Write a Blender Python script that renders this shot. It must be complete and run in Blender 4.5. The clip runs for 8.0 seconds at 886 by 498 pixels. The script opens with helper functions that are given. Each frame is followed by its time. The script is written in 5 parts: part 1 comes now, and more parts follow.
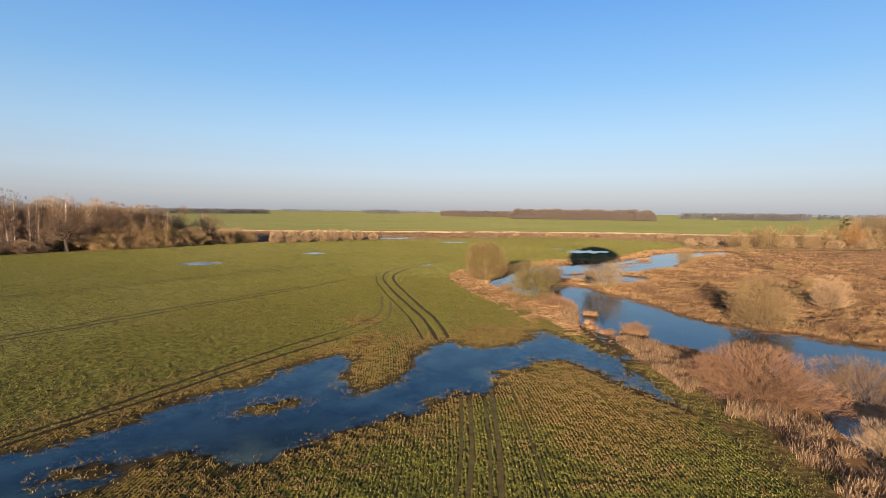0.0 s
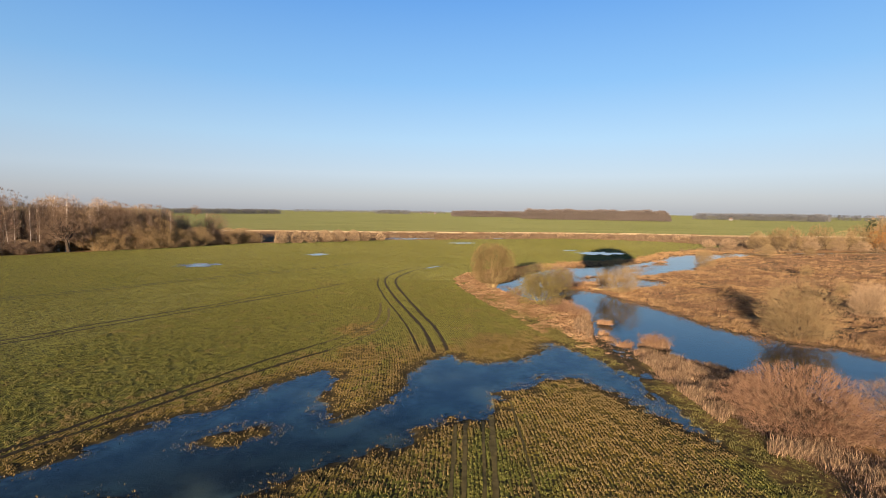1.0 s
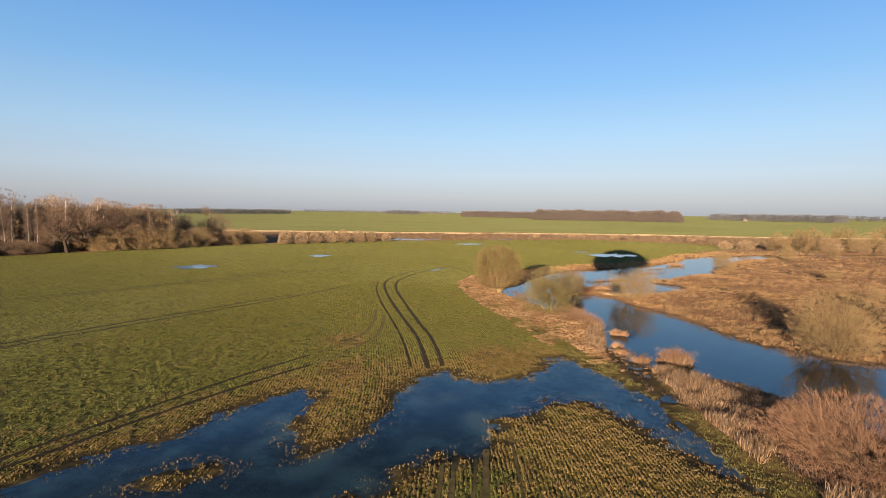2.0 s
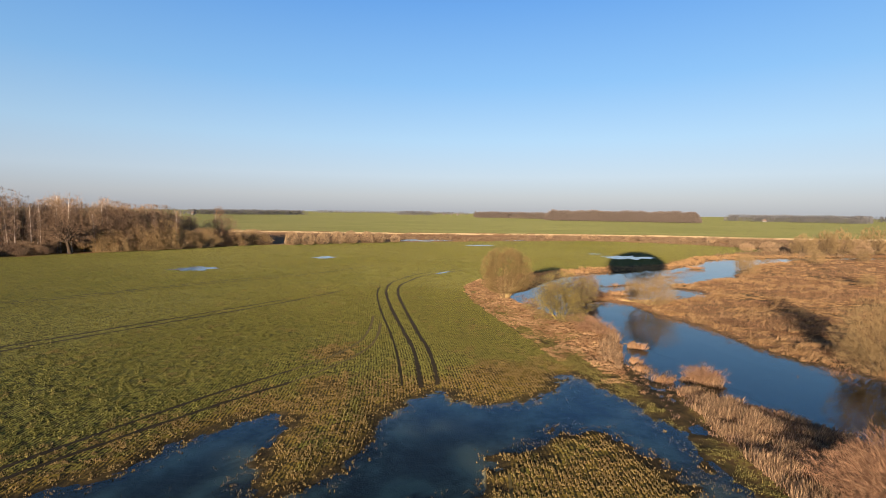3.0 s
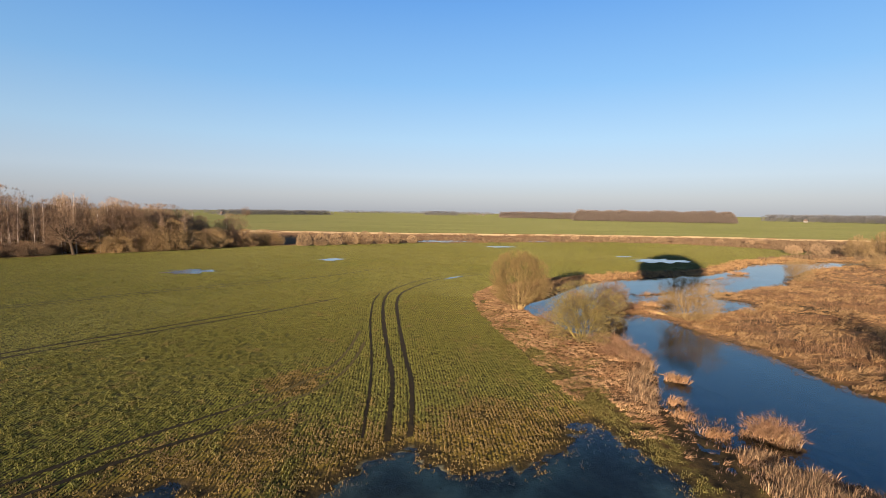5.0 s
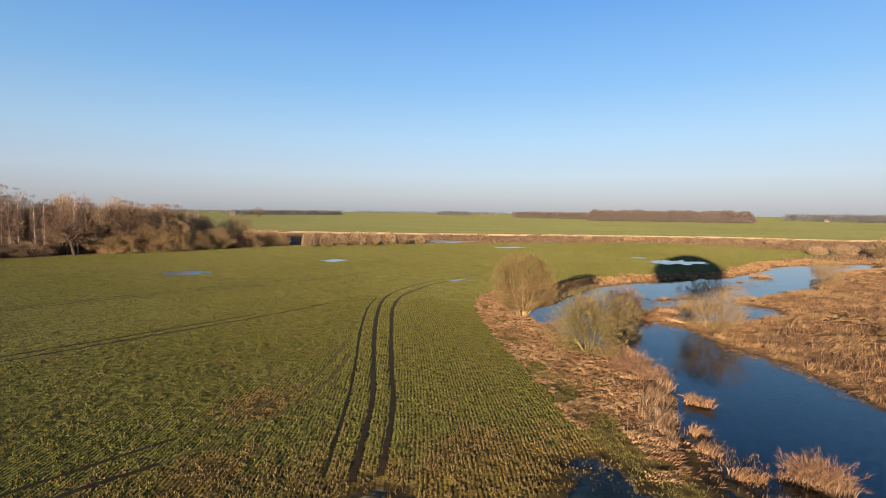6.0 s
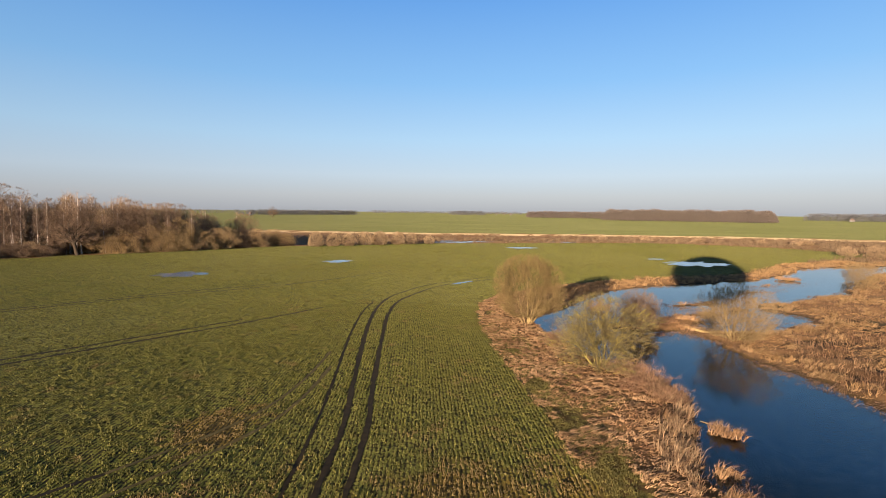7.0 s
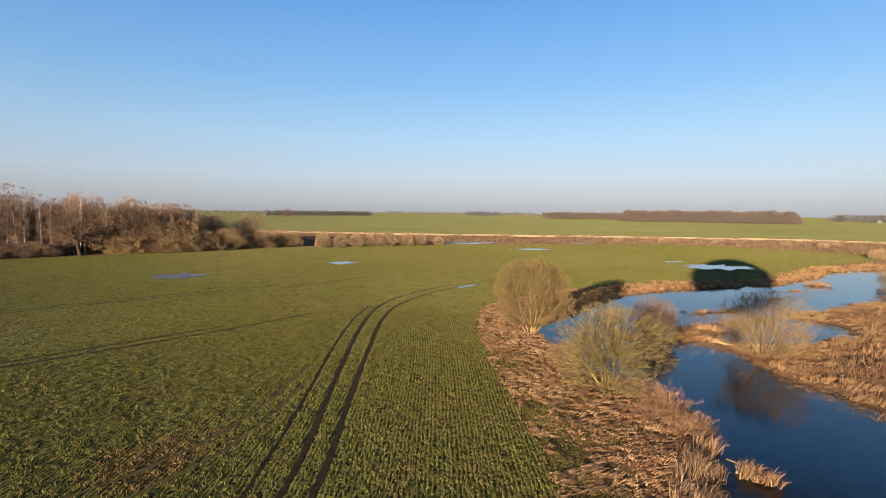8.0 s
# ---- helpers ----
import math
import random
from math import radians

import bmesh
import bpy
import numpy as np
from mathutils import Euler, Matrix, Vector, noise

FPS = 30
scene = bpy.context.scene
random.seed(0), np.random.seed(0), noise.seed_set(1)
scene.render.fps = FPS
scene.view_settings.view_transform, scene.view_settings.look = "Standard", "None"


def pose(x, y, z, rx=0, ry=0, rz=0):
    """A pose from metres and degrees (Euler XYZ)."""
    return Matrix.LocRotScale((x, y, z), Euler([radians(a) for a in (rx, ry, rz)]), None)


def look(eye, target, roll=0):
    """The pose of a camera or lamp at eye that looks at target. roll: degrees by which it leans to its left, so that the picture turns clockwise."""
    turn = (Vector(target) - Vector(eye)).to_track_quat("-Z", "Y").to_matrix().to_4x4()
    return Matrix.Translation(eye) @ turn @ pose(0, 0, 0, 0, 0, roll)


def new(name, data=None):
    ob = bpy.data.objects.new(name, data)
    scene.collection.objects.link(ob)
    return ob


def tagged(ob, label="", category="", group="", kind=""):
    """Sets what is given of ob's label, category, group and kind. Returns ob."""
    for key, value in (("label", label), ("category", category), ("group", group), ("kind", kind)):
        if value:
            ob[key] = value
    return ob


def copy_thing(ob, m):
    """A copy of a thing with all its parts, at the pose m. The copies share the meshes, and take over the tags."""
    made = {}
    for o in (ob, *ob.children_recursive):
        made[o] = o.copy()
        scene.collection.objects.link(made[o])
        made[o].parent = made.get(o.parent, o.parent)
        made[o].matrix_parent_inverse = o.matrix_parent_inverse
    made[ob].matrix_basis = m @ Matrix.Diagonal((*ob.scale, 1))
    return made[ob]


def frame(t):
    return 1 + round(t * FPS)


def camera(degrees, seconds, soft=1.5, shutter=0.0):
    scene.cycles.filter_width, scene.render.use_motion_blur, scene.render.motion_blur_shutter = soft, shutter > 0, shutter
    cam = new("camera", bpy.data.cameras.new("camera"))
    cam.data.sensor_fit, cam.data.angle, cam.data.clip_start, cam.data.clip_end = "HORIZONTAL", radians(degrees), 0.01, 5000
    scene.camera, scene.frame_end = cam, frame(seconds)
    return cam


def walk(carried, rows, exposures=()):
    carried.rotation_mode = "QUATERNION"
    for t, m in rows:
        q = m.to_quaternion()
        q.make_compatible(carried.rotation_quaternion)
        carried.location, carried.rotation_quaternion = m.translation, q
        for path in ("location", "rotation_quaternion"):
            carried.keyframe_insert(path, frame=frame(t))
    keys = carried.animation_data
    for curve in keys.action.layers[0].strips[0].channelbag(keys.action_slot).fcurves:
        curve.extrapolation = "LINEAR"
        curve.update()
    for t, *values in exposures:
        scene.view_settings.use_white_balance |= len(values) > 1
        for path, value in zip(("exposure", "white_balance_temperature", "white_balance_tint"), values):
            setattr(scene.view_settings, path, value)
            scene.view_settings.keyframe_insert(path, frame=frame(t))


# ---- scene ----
cam = camera(84.4, 8.0, soft=0.75)
METRES, EYE, TILT, LEAN, TURN = 51.83, 17.55, 0.0, 0.0, 0.0
ROWS = [
    (0.0, 0.0, 0.0, 0.0, 0.06, -4.5, -0.72),
    (0.5, 0.0151, 0.0615, -0.0005, 0.82, -4.5, -0.74),
    (1.0, 0.0302, 0.123, -0.0014, 1.4, -4.49, -0.74),
    (1.5, 0.0454, 0.1844, -0.0021, 1.95, -4.48, -0.78),
    (3.0, 0.0891, 0.3678, -0.0056, 4.15, -4.39, -0.79),
    (3.5, 0.1039, 0.4285, -0.0068, 4.96, -4.38, -0.79),
    (4.0, 0.1187, 0.489, -0.0081, 5.62, -4.42, -0.77),
    (4.5, 0.1331, 0.5494, -0.0095, 6.5, -4.42, -0.77),
    (6.0, 0.1782, 0.7299, -0.0142, 8.76, -4.42, -0.67),
    (6.5, 0.1933, 0.7902, -0.0158, 9.82, -4.45, -0.65),
    (7.0, 0.2084, 0.8507, -0.018, 10.49, -4.46, -0.62),
    (7.5, 0.2234, 0.9109, -0.0207, 11.3, -4.41, -0.62),
    (8.0, 0.2383, 0.9709, -0.0224, 12.29, -4.38, -0.64),
]
walk(cam, [(t, pose(0, 0, EYE, TILT, LEAN, TURN) @ pose(METRES * x, METRES * y, METRES * z, 90 + pitch, roll, yaw)) for t, x, y, z, yaw, pitch, roll in ROWS])

# ---- sky, sun and exposure ----
SUN_HEIGHT, SHADE_TO = 9.4, 18.0      # degrees: the sun's height, and the bearing (from +y to +x) to which shadows fall
world = bpy.data.worlds.new("clear_winter_sky")
scene.world = world
world.use_nodes = True
wt = world.node_tree
sky = wt.nodes.new("ShaderNodeTexSky")
sky.sky_type, sky.sun_disc = "NISHITA", False
sky.sun_elevation, sky.sun_rotation = radians(SUN_HEIGHT), radians(180 + SHADE_TO)
sky.air_density, sky.dust_density, sky.ozone_density, sky.altitude = 1.0, 0.6, 2.0, 100
# winter haze over the blue: colour by height above the horizon, laid over the sky's own scattering
up = wt.nodes.new("ShaderNodeSeparateXYZ")
wt.links.new(wt.nodes.new("ShaderNodeTexCoord").outputs["Generated"], up.inputs[0])
haze = wt.nodes.new("ShaderNodeValToRGB")
HAZE = ((0.0, (0.40, 0.43, 0.50)), (0.03, (0.50, 0.53, 0.60)), (0.07, (0.545, 0.645, 0.775)), (0.14, (0.44, 0.655, 0.89)), (0.245, (0.255, 0.525, 0.90)), (0.38, (0.14, 0.38, 0.84)), (0.45, (0.09, 0.19, 0.39)), (0.60, (0.065, 0.125, 0.25)), (1.0, (0.055, 0.11, 0.23)))
while len(haze.color_ramp.elements) < len(HAZE):
    haze.color_ramp.elements.new(0.5)
for el, (p, c) in zip(haze.color_ramp.elements, HAZE):
    el.position, el.color = p, (*c, 1)
wt.links.new(up.outputs[2], haze.inputs[0])
lift = wt.nodes.new("ShaderNodeVectorMath")
lift.operation = "SCALE"
turn = wt.nodes.new("ShaderNodeVectorMath")
turn.operation = "DOT_PRODUCT"
turn.inputs[1].default_value = (math.sin(radians(SHADE_TO)), math.cos(radians(SHADE_TO)), 0)
wt.links.new(up.inputs[0].links[0].from_socket, turn.inputs[0])
deep = wt.nodes.new("ShaderNodeMapRange")       # the blue deepens gently away from the side opposite the sun
for k, v in enumerate((0.3, 1.0, 0.86 * 4.4, 1.05 * 4.4)):
    deep.inputs[1 + k].default_value = v
wt.links.new(turn.outputs["Value"], deep.inputs[0])
wt.links.new(deep.outputs[0], lift.inputs["Scale"])
wt.links.new(haze.outputs[0], lift.inputs[0])
veil = wt.nodes.new("ShaderNodeMix")
veil.data_type = "RGBA"
veil.inputs[0].default_value = 0.9
wt.links.new(sky.outputs[0], veil.inputs[6])
wt.links.new(lift.outputs[0], veil.inputs[7])
wt.links.new(veil.outputs[2], wt.nodes["Background"].inputs[0])
wt.nodes["Background"].inputs[1].default_value = 0.15
ce, se = math.cos(radians(SUN_HEIGHT)), math.sin(radians(SUN_HEIGHT))
SHADE = Vector((math.sin(radians(SHADE_TO)) * ce, math.cos(radians(SHADE_TO)) * ce, -se))
lamp = bpy.data.lights.new("sun", "SUN")
lamp.energy, lamp.angle, lamp.color = 8.0, radians(0.5), (1.0, 0.78, 0.55)
sun = new("sun", lamp)
sun.matrix_world = look((0, 0, 60), tuple(Vector((0, 0, 60)) + SHADE))
scene.view_settings.exposure = 0.6


# ---- materials ----
class Nodes:
    """Short ways to wire a procedural material."""

    def __init__(self, name, rough=0.9, spec=0.2):
        self.m = bpy.data.materials.new(name)
        self.m.use_nodes = True
        self.t = self.m.node_tree
        self.b = self.t.nodes["Principled BSDF"]
        self.b.inputs["Roughness"].default_value = rough
        self.b.inputs["Specular IOR Level"].default_value = spec
        self.pos = self.t.nodes.new("ShaderNodeNewGeometry").outputs["Position"]

    def link(self, a, b):
        self.t.links.new(a, b)

    def grain(self, scale, detail=3.0, rough=0.55, stretch=None, where=None):
        n = self.t.nodes.new("ShaderNodeTexNoise")
        n.inputs["Scale"].default_value, n.inputs["Detail"].default_value, n.inputs["Roughness"].default_value = scale, detail, rough
        src = where or self.pos
        if stretch:
            mp = self.t.nodes.new("ShaderNodeMapping")
            mp.inputs["Scale"].default_value = stretch
            self.link(src, mp.inputs["Vector"])
            src = mp.outputs[0]
        self.link(src, n.inputs["Vector"])
        return n.outputs["Fac"]

    def local(self):
        return self.t.nodes.new("ShaderNodeTexCoord").outputs["Object"]

    def ramp(self, fac, *stops):
        r = self.t.nodes.new("ShaderNodeValToRGB")
        e = r.color_ramp.elements
        while len(e) < len(stops):
            e.new(0.5)
        for el, (p, c) in zip(e, stops):
            el.position = p
            el.color = (*c, 1) if isinstance(c, tuple) else (c, c, c, 1)
        self.link(fac, r.inputs[0])
        return r.outputs[0]

    def mix(self, fac, a, b, how="MIX"):
        n = self.t.nodes.new("ShaderNodeMix")
        n.data_type, n.blend_type = "RGBA", how
        for v, s in ((fac, n.inputs[0]), (a, n.inputs[6]), (b, n.inputs[7])):
            if isinstance(v, (int, float)):
                s.default_value = v
            elif isinstance(v, tuple):
                s.default_value = (*v, 1)
            else:
                self.link(v, s)
        return n.outputs[2]

    def sums(self, op, a, b=0.0):
        n = self.t.nodes.new("ShaderNodeMath")
        n.operation = op
        n.use_clamp = False
        for v, s in ((a, n.inputs[0]), (b, n.inputs[1])):
            if isinstance(v, (int, float)):
                s.default_value = v
            else:
                self.link(v, s)
        return n.outputs[0]

    def attribute(self, name, field="Color"):
        n = self.t.nodes.new("ShaderNodeAttribute")
        n.attribute_name = name
        return n.outputs[field]

    def split(self, col):
        n = self.t.nodes.new("ShaderNodeSeparateColor")
        self.link(col, n.inputs[0])
        return n.outputs

    def island(self):
        return self.t.nodes.new("ShaderNodeNewGeometry").outputs["Random Per Island"]

    def any_object(self):
        return self.t.nodes.new("ShaderNodeObjectInfo").outputs["Random"]

    def colour(self, c):
        if isinstance(c, tuple):
            self.b.inputs["Base Color"].default_value = (*c, 1)
        else:
            self.link(c, self.b.inputs["Base Color"])
        return self

    def bump(self, h, strength=0.5, distance=0.05):
        n = self.t.nodes.new("ShaderNodeBump")
        n.inputs["Strength"].default_value, n.inputs["Distance"].default_value = strength, distance
        self.link(h, n.inputs["Height"])
        self.link(n.outputs[0], self.b.inputs["Normal"])
        return self


def twig_material(name, *cols):
    k = Nodes(name, 0.85)
    c = k.ramp(k.island(), *[(i / max(1, len(cols) - 1), c) for i, c in enumerate(cols)])
    k.colour(k.mix(k.sums("MULTIPLY", k.any_object(), 0.35), c, tuple(v * 0.6 for v in cols[0])))
    return k.m


def bark_material(name, light, dark, scale=3.0):
    k = Nodes(name, 0.9)
    g = k.grain(scale, 4, 0.6, (1, 1, 0.35), k.local())
    k.colour(k.ramp(g, (0.35, dark), (0.65, light))).bump(g, 0.6, 0.03)
    return k.m


def ground_material():
    k = Nodes("ground_soil_crop_and_litter", 0.95, 0.1)
    a, b = k.split(k.attribute("zone_a")), k.split(k.attribute("zone_b"))
    wheat, yellow, mud = a[0], a[1], a[2]
    straw, marsh, grass = b[0], b[1], b[2]
    fine, mid, broad, vast = k.grain(7.0, 3, 0.6), k.grain(1.3, 4, 0.6), k.grain(0.09, 3), k.grain(0.012, 3)
    # winter wheat: leaves over dark soil
    leaf = k.mix(k.ramp(broad, (0.35, 0.0), (0.65, 1.0)), (0.122, 0.126, 0.021), (0.15, 0.142, 0.029))
    leaf = k.mix(k.ramp(vast, (0.4, 0.0), (0.6, 1.0)), leaf, (0.172, 0.165, 0.042))
    # fields beyond the lane: distance haze put into a greyer leaf colour
    leaf = k.mix(k.attribute("far_haze", "Fac"), leaf, k.mix(k.ramp(k.grain(0.006, 4, 0.6, (1, 4, 1)), (0.4, 0.0), (0.6, 1.0)), (0.094, 0.102, 0.032), (0.122, 0.123, 0.044)))
    rows = k.sums("SINE", k.sums("MULTIPLY", k.attribute("row", "Fac"), 2 * math.pi / 0.30))
    cover = k.sums("ADD", k.sums("MULTIPLY", rows, 0.06), k.sums("ADD", k.sums("MULTIPLY", k.grain(3.6, 4, 0.65), 0.7), k.sums("MULTIPLY", mid, 0.3)))
    soil = k.mix(fine, (0.012, 0.011, 0.005), (0.04, 0.034, 0.015))
    gold = k.mix(k.ramp(mid, (0.3, 0.0), (0.7, 1.0)), (0.218, 0.16, 0.029), (0.143, 0.097, 0.025))
    blotch = k.ramp(k.sums("ADD", yellow, k.sums("MULTIPLY", k.sums("SUBTRACT", k.grain(0.35, 4, 0.6), 0.5), 1.1)), (0.3, 0.0), (0.62, 1.0))
    leaf = k.mix(blotch, leaf, gold)
    crop = k.mix(k.ramp(k.sums("ADD", cover, k.sums("MULTIPLY", k.attribute("far_haze", "Fac"), 0.06)), (0.46, 0.0), (0.53, 1.0)), soil, leaf)
    wet = k.mix(k.ramp(mid, (0.35, 0.0), (0.7, 1.0)), (0.015, 0.013, 0.008), (0.05, 0.036, 0.018))
    reed = k.mix(k.ramp(fine, (0.3, 0.0), (0.7, 1.0)), (0.065, 0.034, 0.016), (0.22, 0.128, 0.06))
    reed = k.mix(k.ramp(k.grain(0.4, 4), (0.4, 0.0), (0.62, 1.0)), reed, (0.125, 0.07, 0.034))
    bog = k.mix(k.ramp(mid, (0.3, 0.0), (0.7, 1.0)), (0.045, 0.023, 0.012), (0.13, 0.072, 0.036))
    bog = k.mix(k.ramp(k.grain(0.07, 4), (0.42, 0.0), (0.6, 1.0)), bog, (0.115, 0.07, 0.037))
    green = k.mix(k.ramp(k.grain(2.2, 4, 0.65), (0.44, 0.0), (0.58, 1.0)), (0.020, 0.015, 0.008), (0.105, 0.098, 0.024))
    c = k.mix(marsh, wet, bog)
    c = k.mix(straw, c, reed)
    c = k.mix(grass, c, green)
    c = k.mix(wheat, c, crop)
    drowned = k.mix(k.ramp(k.grain(0.22, 4, 0.6), (0.38, 0.0), (0.58, 1.0)), (0.17, 0.155, 0.10), (0.62, 0.64, 0.46))
    c = k.mix(mud, c, k.mix(k.attribute("shallow", "Fac"), wet, drowned))
    k.b.inputs["Diffuse Roughness"].default_value = 1.0
    k.colour(c).bump(k.sums("ADD", fine, k.grain(2.4, 3, 0.6)), 0.5, 0.09)
    return k.m


def water_material():
    k = Nodes("still_dark_water")
    t = k.t
    t.nodes.remove(k.b)
    glass, clear, fr, join = (t.nodes.new("ShaderNode" + n) for n in ("BsdfGlossy", "BsdfTransparent", "Fresnel", "MixShader"))
    glass.inputs["Roughness"].default_value = 0.02
    murk = k.ramp(k.grain(0.12, 3), (0.35, (0.70, 0.78, 0.76)), (0.7, (0.90, 0.94, 0.90)))
    k.link(murk, clear.inputs[0])
    fr.inputs["IOR"].default_value = 1.36
    glass.inputs[0].default_value = (0.92, 0.97, 1.0, 1)
    wave = t.nodes.new("ShaderNodeBump")
    wave.inputs["Strength"].default_value, wave.inputs["Distance"].default_value = 0.06, 0.01
    k.link(k.sums("ADD", k.grain(2.2, 2), k.sums("MULTIPLY", k.grain(0.25, 2), 2.0)), wave.inputs["Height"])
    k.link(wave.outputs[0], glass.inputs["Normal"])
    k.link(fr.outputs[0], join.inputs[0])
    where = t.nodes.new("ShaderNodeSeparateXYZ")
    k.link(k.pos, where.inputs[0])
    flood = k.sums("MULTIPLY", k.ramp(k.sums("MULTIPLY", k.sums("SUBTRACT", 26.0, where.outputs[0]), 0.2), (0.5, 0.0), (1.0, 1.0)), k.ramp(k.sums("MULTIPLY", k.sums("SUBTRACT", 80.0, where.outputs[1]), 0.2), (0.0, 0.0), (1.0, 1.0)))
    silt, murky = t.nodes.new("ShaderNodeBsdfDiffuse"), t.nodes.new("ShaderNodeMixShader")
    silt.inputs[0].default_value = (0.21, 0.26, 0.18, 1)
    k.link(k.sums("MULTIPLY", flood, k.ramp(k.grain(0.11, 3, 0.5), (0.42, 0.02), (0.54, 0.045), (0.68, 0.26))), murky.inputs[0])
    k.link(clear.outputs[0], murky.inputs[1])
    k.link(silt.outputs[0], murky.inputs[2])
    k.link(murky.outputs[0], join.inputs[1])
    k.link(glass.outputs[0], join.inputs[2])
    k.link(join.outputs[0], t.nodes["Material Output"].inputs["Surface"])
    return k.m


def blade_material(name, *cols, patch=None, scale=0.12):
    k = Nodes(name, 0.8, 0.15)
    c = k.ramp(k.island(), *[(i / max(1, len(cols) - 1), c) for i, c in enumerate(cols)])
    if patch:
        c = k.mix(k.ramp(k.grain(scale, 4, 0.6), (0.42, 0.0), (0.60, 1.0)), c, k.ramp(k.island(), (0, patch[0]), (1, patch[1])))
    k.colour(c)
    return k.m


def wheat_material(name, low, mid, high):
    k = Nodes(name, 0.75, 0.2)
    fresh = k.ramp(k.island(), (0, low), (0.6, mid), (1, high))
    dry = k.ramp(k.island(), (0, (0.095, 0.064, 0.026)), (0.6, (0.185, 0.13, 0.046)), (1, (0.265, 0.193, 0.078)))
    k.colour(k.mix(k.attribute("dry", "Fac"), fresh, dry))
    return k.m


def plain_material(name, a, b, scale=3.0, rough=0.85):
    k = Nodes(name, rough)
    g = k.grain(scale, 4, 0.6)
    k.b.inputs["Diffuse Roughness"].default_value = 1.0
    k.colour(k.ramp(g, (0.3, a), (0.7, b))).bump(g, 0.3, 0.02)
    return k.m


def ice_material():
    k = Nodes("sky_tinted_ice", 0.12, 0.6)
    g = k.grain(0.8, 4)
    # reflected sky is painted into the ice as a blue base colour
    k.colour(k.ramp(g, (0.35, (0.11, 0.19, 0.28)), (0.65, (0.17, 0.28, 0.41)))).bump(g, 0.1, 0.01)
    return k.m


ICE = ice_material()
GROUND, WATER = ground_material(), water_material()
WHEAT = wheat_material("wheat_leaf", (0.045, 0.05, 0.013), (0.125, 0.12, 0.026), (0.26, 0.235, 0.06))
FAR_WHEAT = wheat_material("far_wheat_leaf", (0.058, 0.063, 0.012), (0.094, 0.094, 0.019), (0.132, 0.126, 0.03))
MUD = plain_material("bare_wheel_mud", (0.009, 0.0065, 0.003), (0.028, 0.02, 0.009), 1.6)
LANE = plain_material("pale_dry_lane_grass", (0.26, 0.185, 0.10), (0.40, 0.30, 0.175), 0.5)
WORN = plain_material("worn_brown_track_soil", (0.042, 0.034, 0.012), (0.095, 0.074, 0.028), 1.6)
BELT = blade_material("far_brown_reed", (0.10, 0.066, 0.04), (0.16, 0.11, 0.068), (0.22, 0.155, 0.095))
REED = blade_material("dry_reed", (0.172, 0.097, 0.044), (0.33, 0.197, 0.092), (0.455, 0.29, 0.145))
BANK = blade_material("flattened_bank_grass", (0.20, 0.114, 0.06), (0.395, 0.243, 0.131), (0.55, 0.362, 0.204), patch=((0.15, 0.08, 0.042), (0.35, 0.205, 0.108)), scale=0.3)
BOG = blade_material("brown_marsh_weeds", (0.06, 0.032, 0.018), (0.165, 0.092, 0.053), (0.29, 0.17, 0.098), patch=((0.12, 0.068, 0.038), (0.38, 0.24, 0.135)), scale=0.2)
TUFT = blade_material("golden_tussock_grass", (0.13, 0.075, 0.038), (0.30, 0.187, 0.095), (0.46, 0.305, 0.16))
ROSY = blade_material("rosy_tan_bank_reed", (0.10, 0.06, 0.036), (0.24, 0.152, 0.09), (0.42, 0.283, 0.17))
LITTER = blade_material("dark_bank_litter", (0.06, 0.038, 0.027), (0.135, 0.086, 0.06), (0.24, 0.155, 0.10))
SEDGE = blade_material("green_verge_grass", (0.05, 0.046, 0.015), (0.12, 0.107, 0.032), (0.25, 0.205, 0.068))
BARK = bark_material("grey_brown_bark", (0.185, 0.134, 0.084), (0.067, 0.046, 0.029))
DARK_BARK = bark_material("dark_oak_bark", (0.075, 0.055, 0.038), (0.035, 0.025, 0.018))
PALE_BARK = bark_material("pale_willow_bark", (0.44, 0.32, 0.145), (0.21, 0.14, 0.07))
LICHEN_BARK = bark_material("lichen_yellow_bark", (0.353, 0.286, 0.076), (0.118, 0.092, 0.042), 5.0)
BIRCH_BARK = bark_material("white_birch_bark", (0.74, 0.66, 0.57), (0.30, 0.24, 0.20), 2.0)
TWIG_TAN = twig_material("tan_willow_twigs", (0.155, 0.103, 0.05), (0.26, 0.178, 0.088), (0.37, 0.262, 0.132))
TWIG_WILLOW = twig_material("golden_brown_willow_twigs", (0.12, 0.082, 0.036), (0.22, 0.153, 0.066), (0.35, 0.248, 0.105))
TWIG_RED = twig_material("reddish_osier_twigs", (0.20, 0.105, 0.062), (0.30, 0.17, 0.102), (0.40, 0.245, 0.15))
TWIG_OLIVE = twig_material("lichen_olive_twigs", (0.06, 0.05, 0.038), (0.10, 0.08, 0.055), (0.14, 0.112, 0.064), (0.22, 0.172, 0.06), (0.44, 0.34, 0.065))
TWIG_DARK = twig_material("dark_purple_brown_twigs", (0.13, 0.086, 0.061), (0.225, 0.149, 0.098), (0.32, 0.215, 0.14))
TWIG_BROWN = twig_material("brown_winter_twigs", (0.25, 0.168, 0.102), (0.365, 0.248, 0.15), (0.47, 0.325, 0.196))
TWIG_GOLD = twig_material("golden_catkin_twigs", (0.26, 0.178, 0.088), (0.38, 0.262, 0.13), (0.50, 0.348, 0.178))
TWIG_ORANGE = twig_material("orange_leaf_twigs", (0.252, 0.101, 0.029), (0.37, 0.16, 0.042), (0.42, 0.218, 0.067))
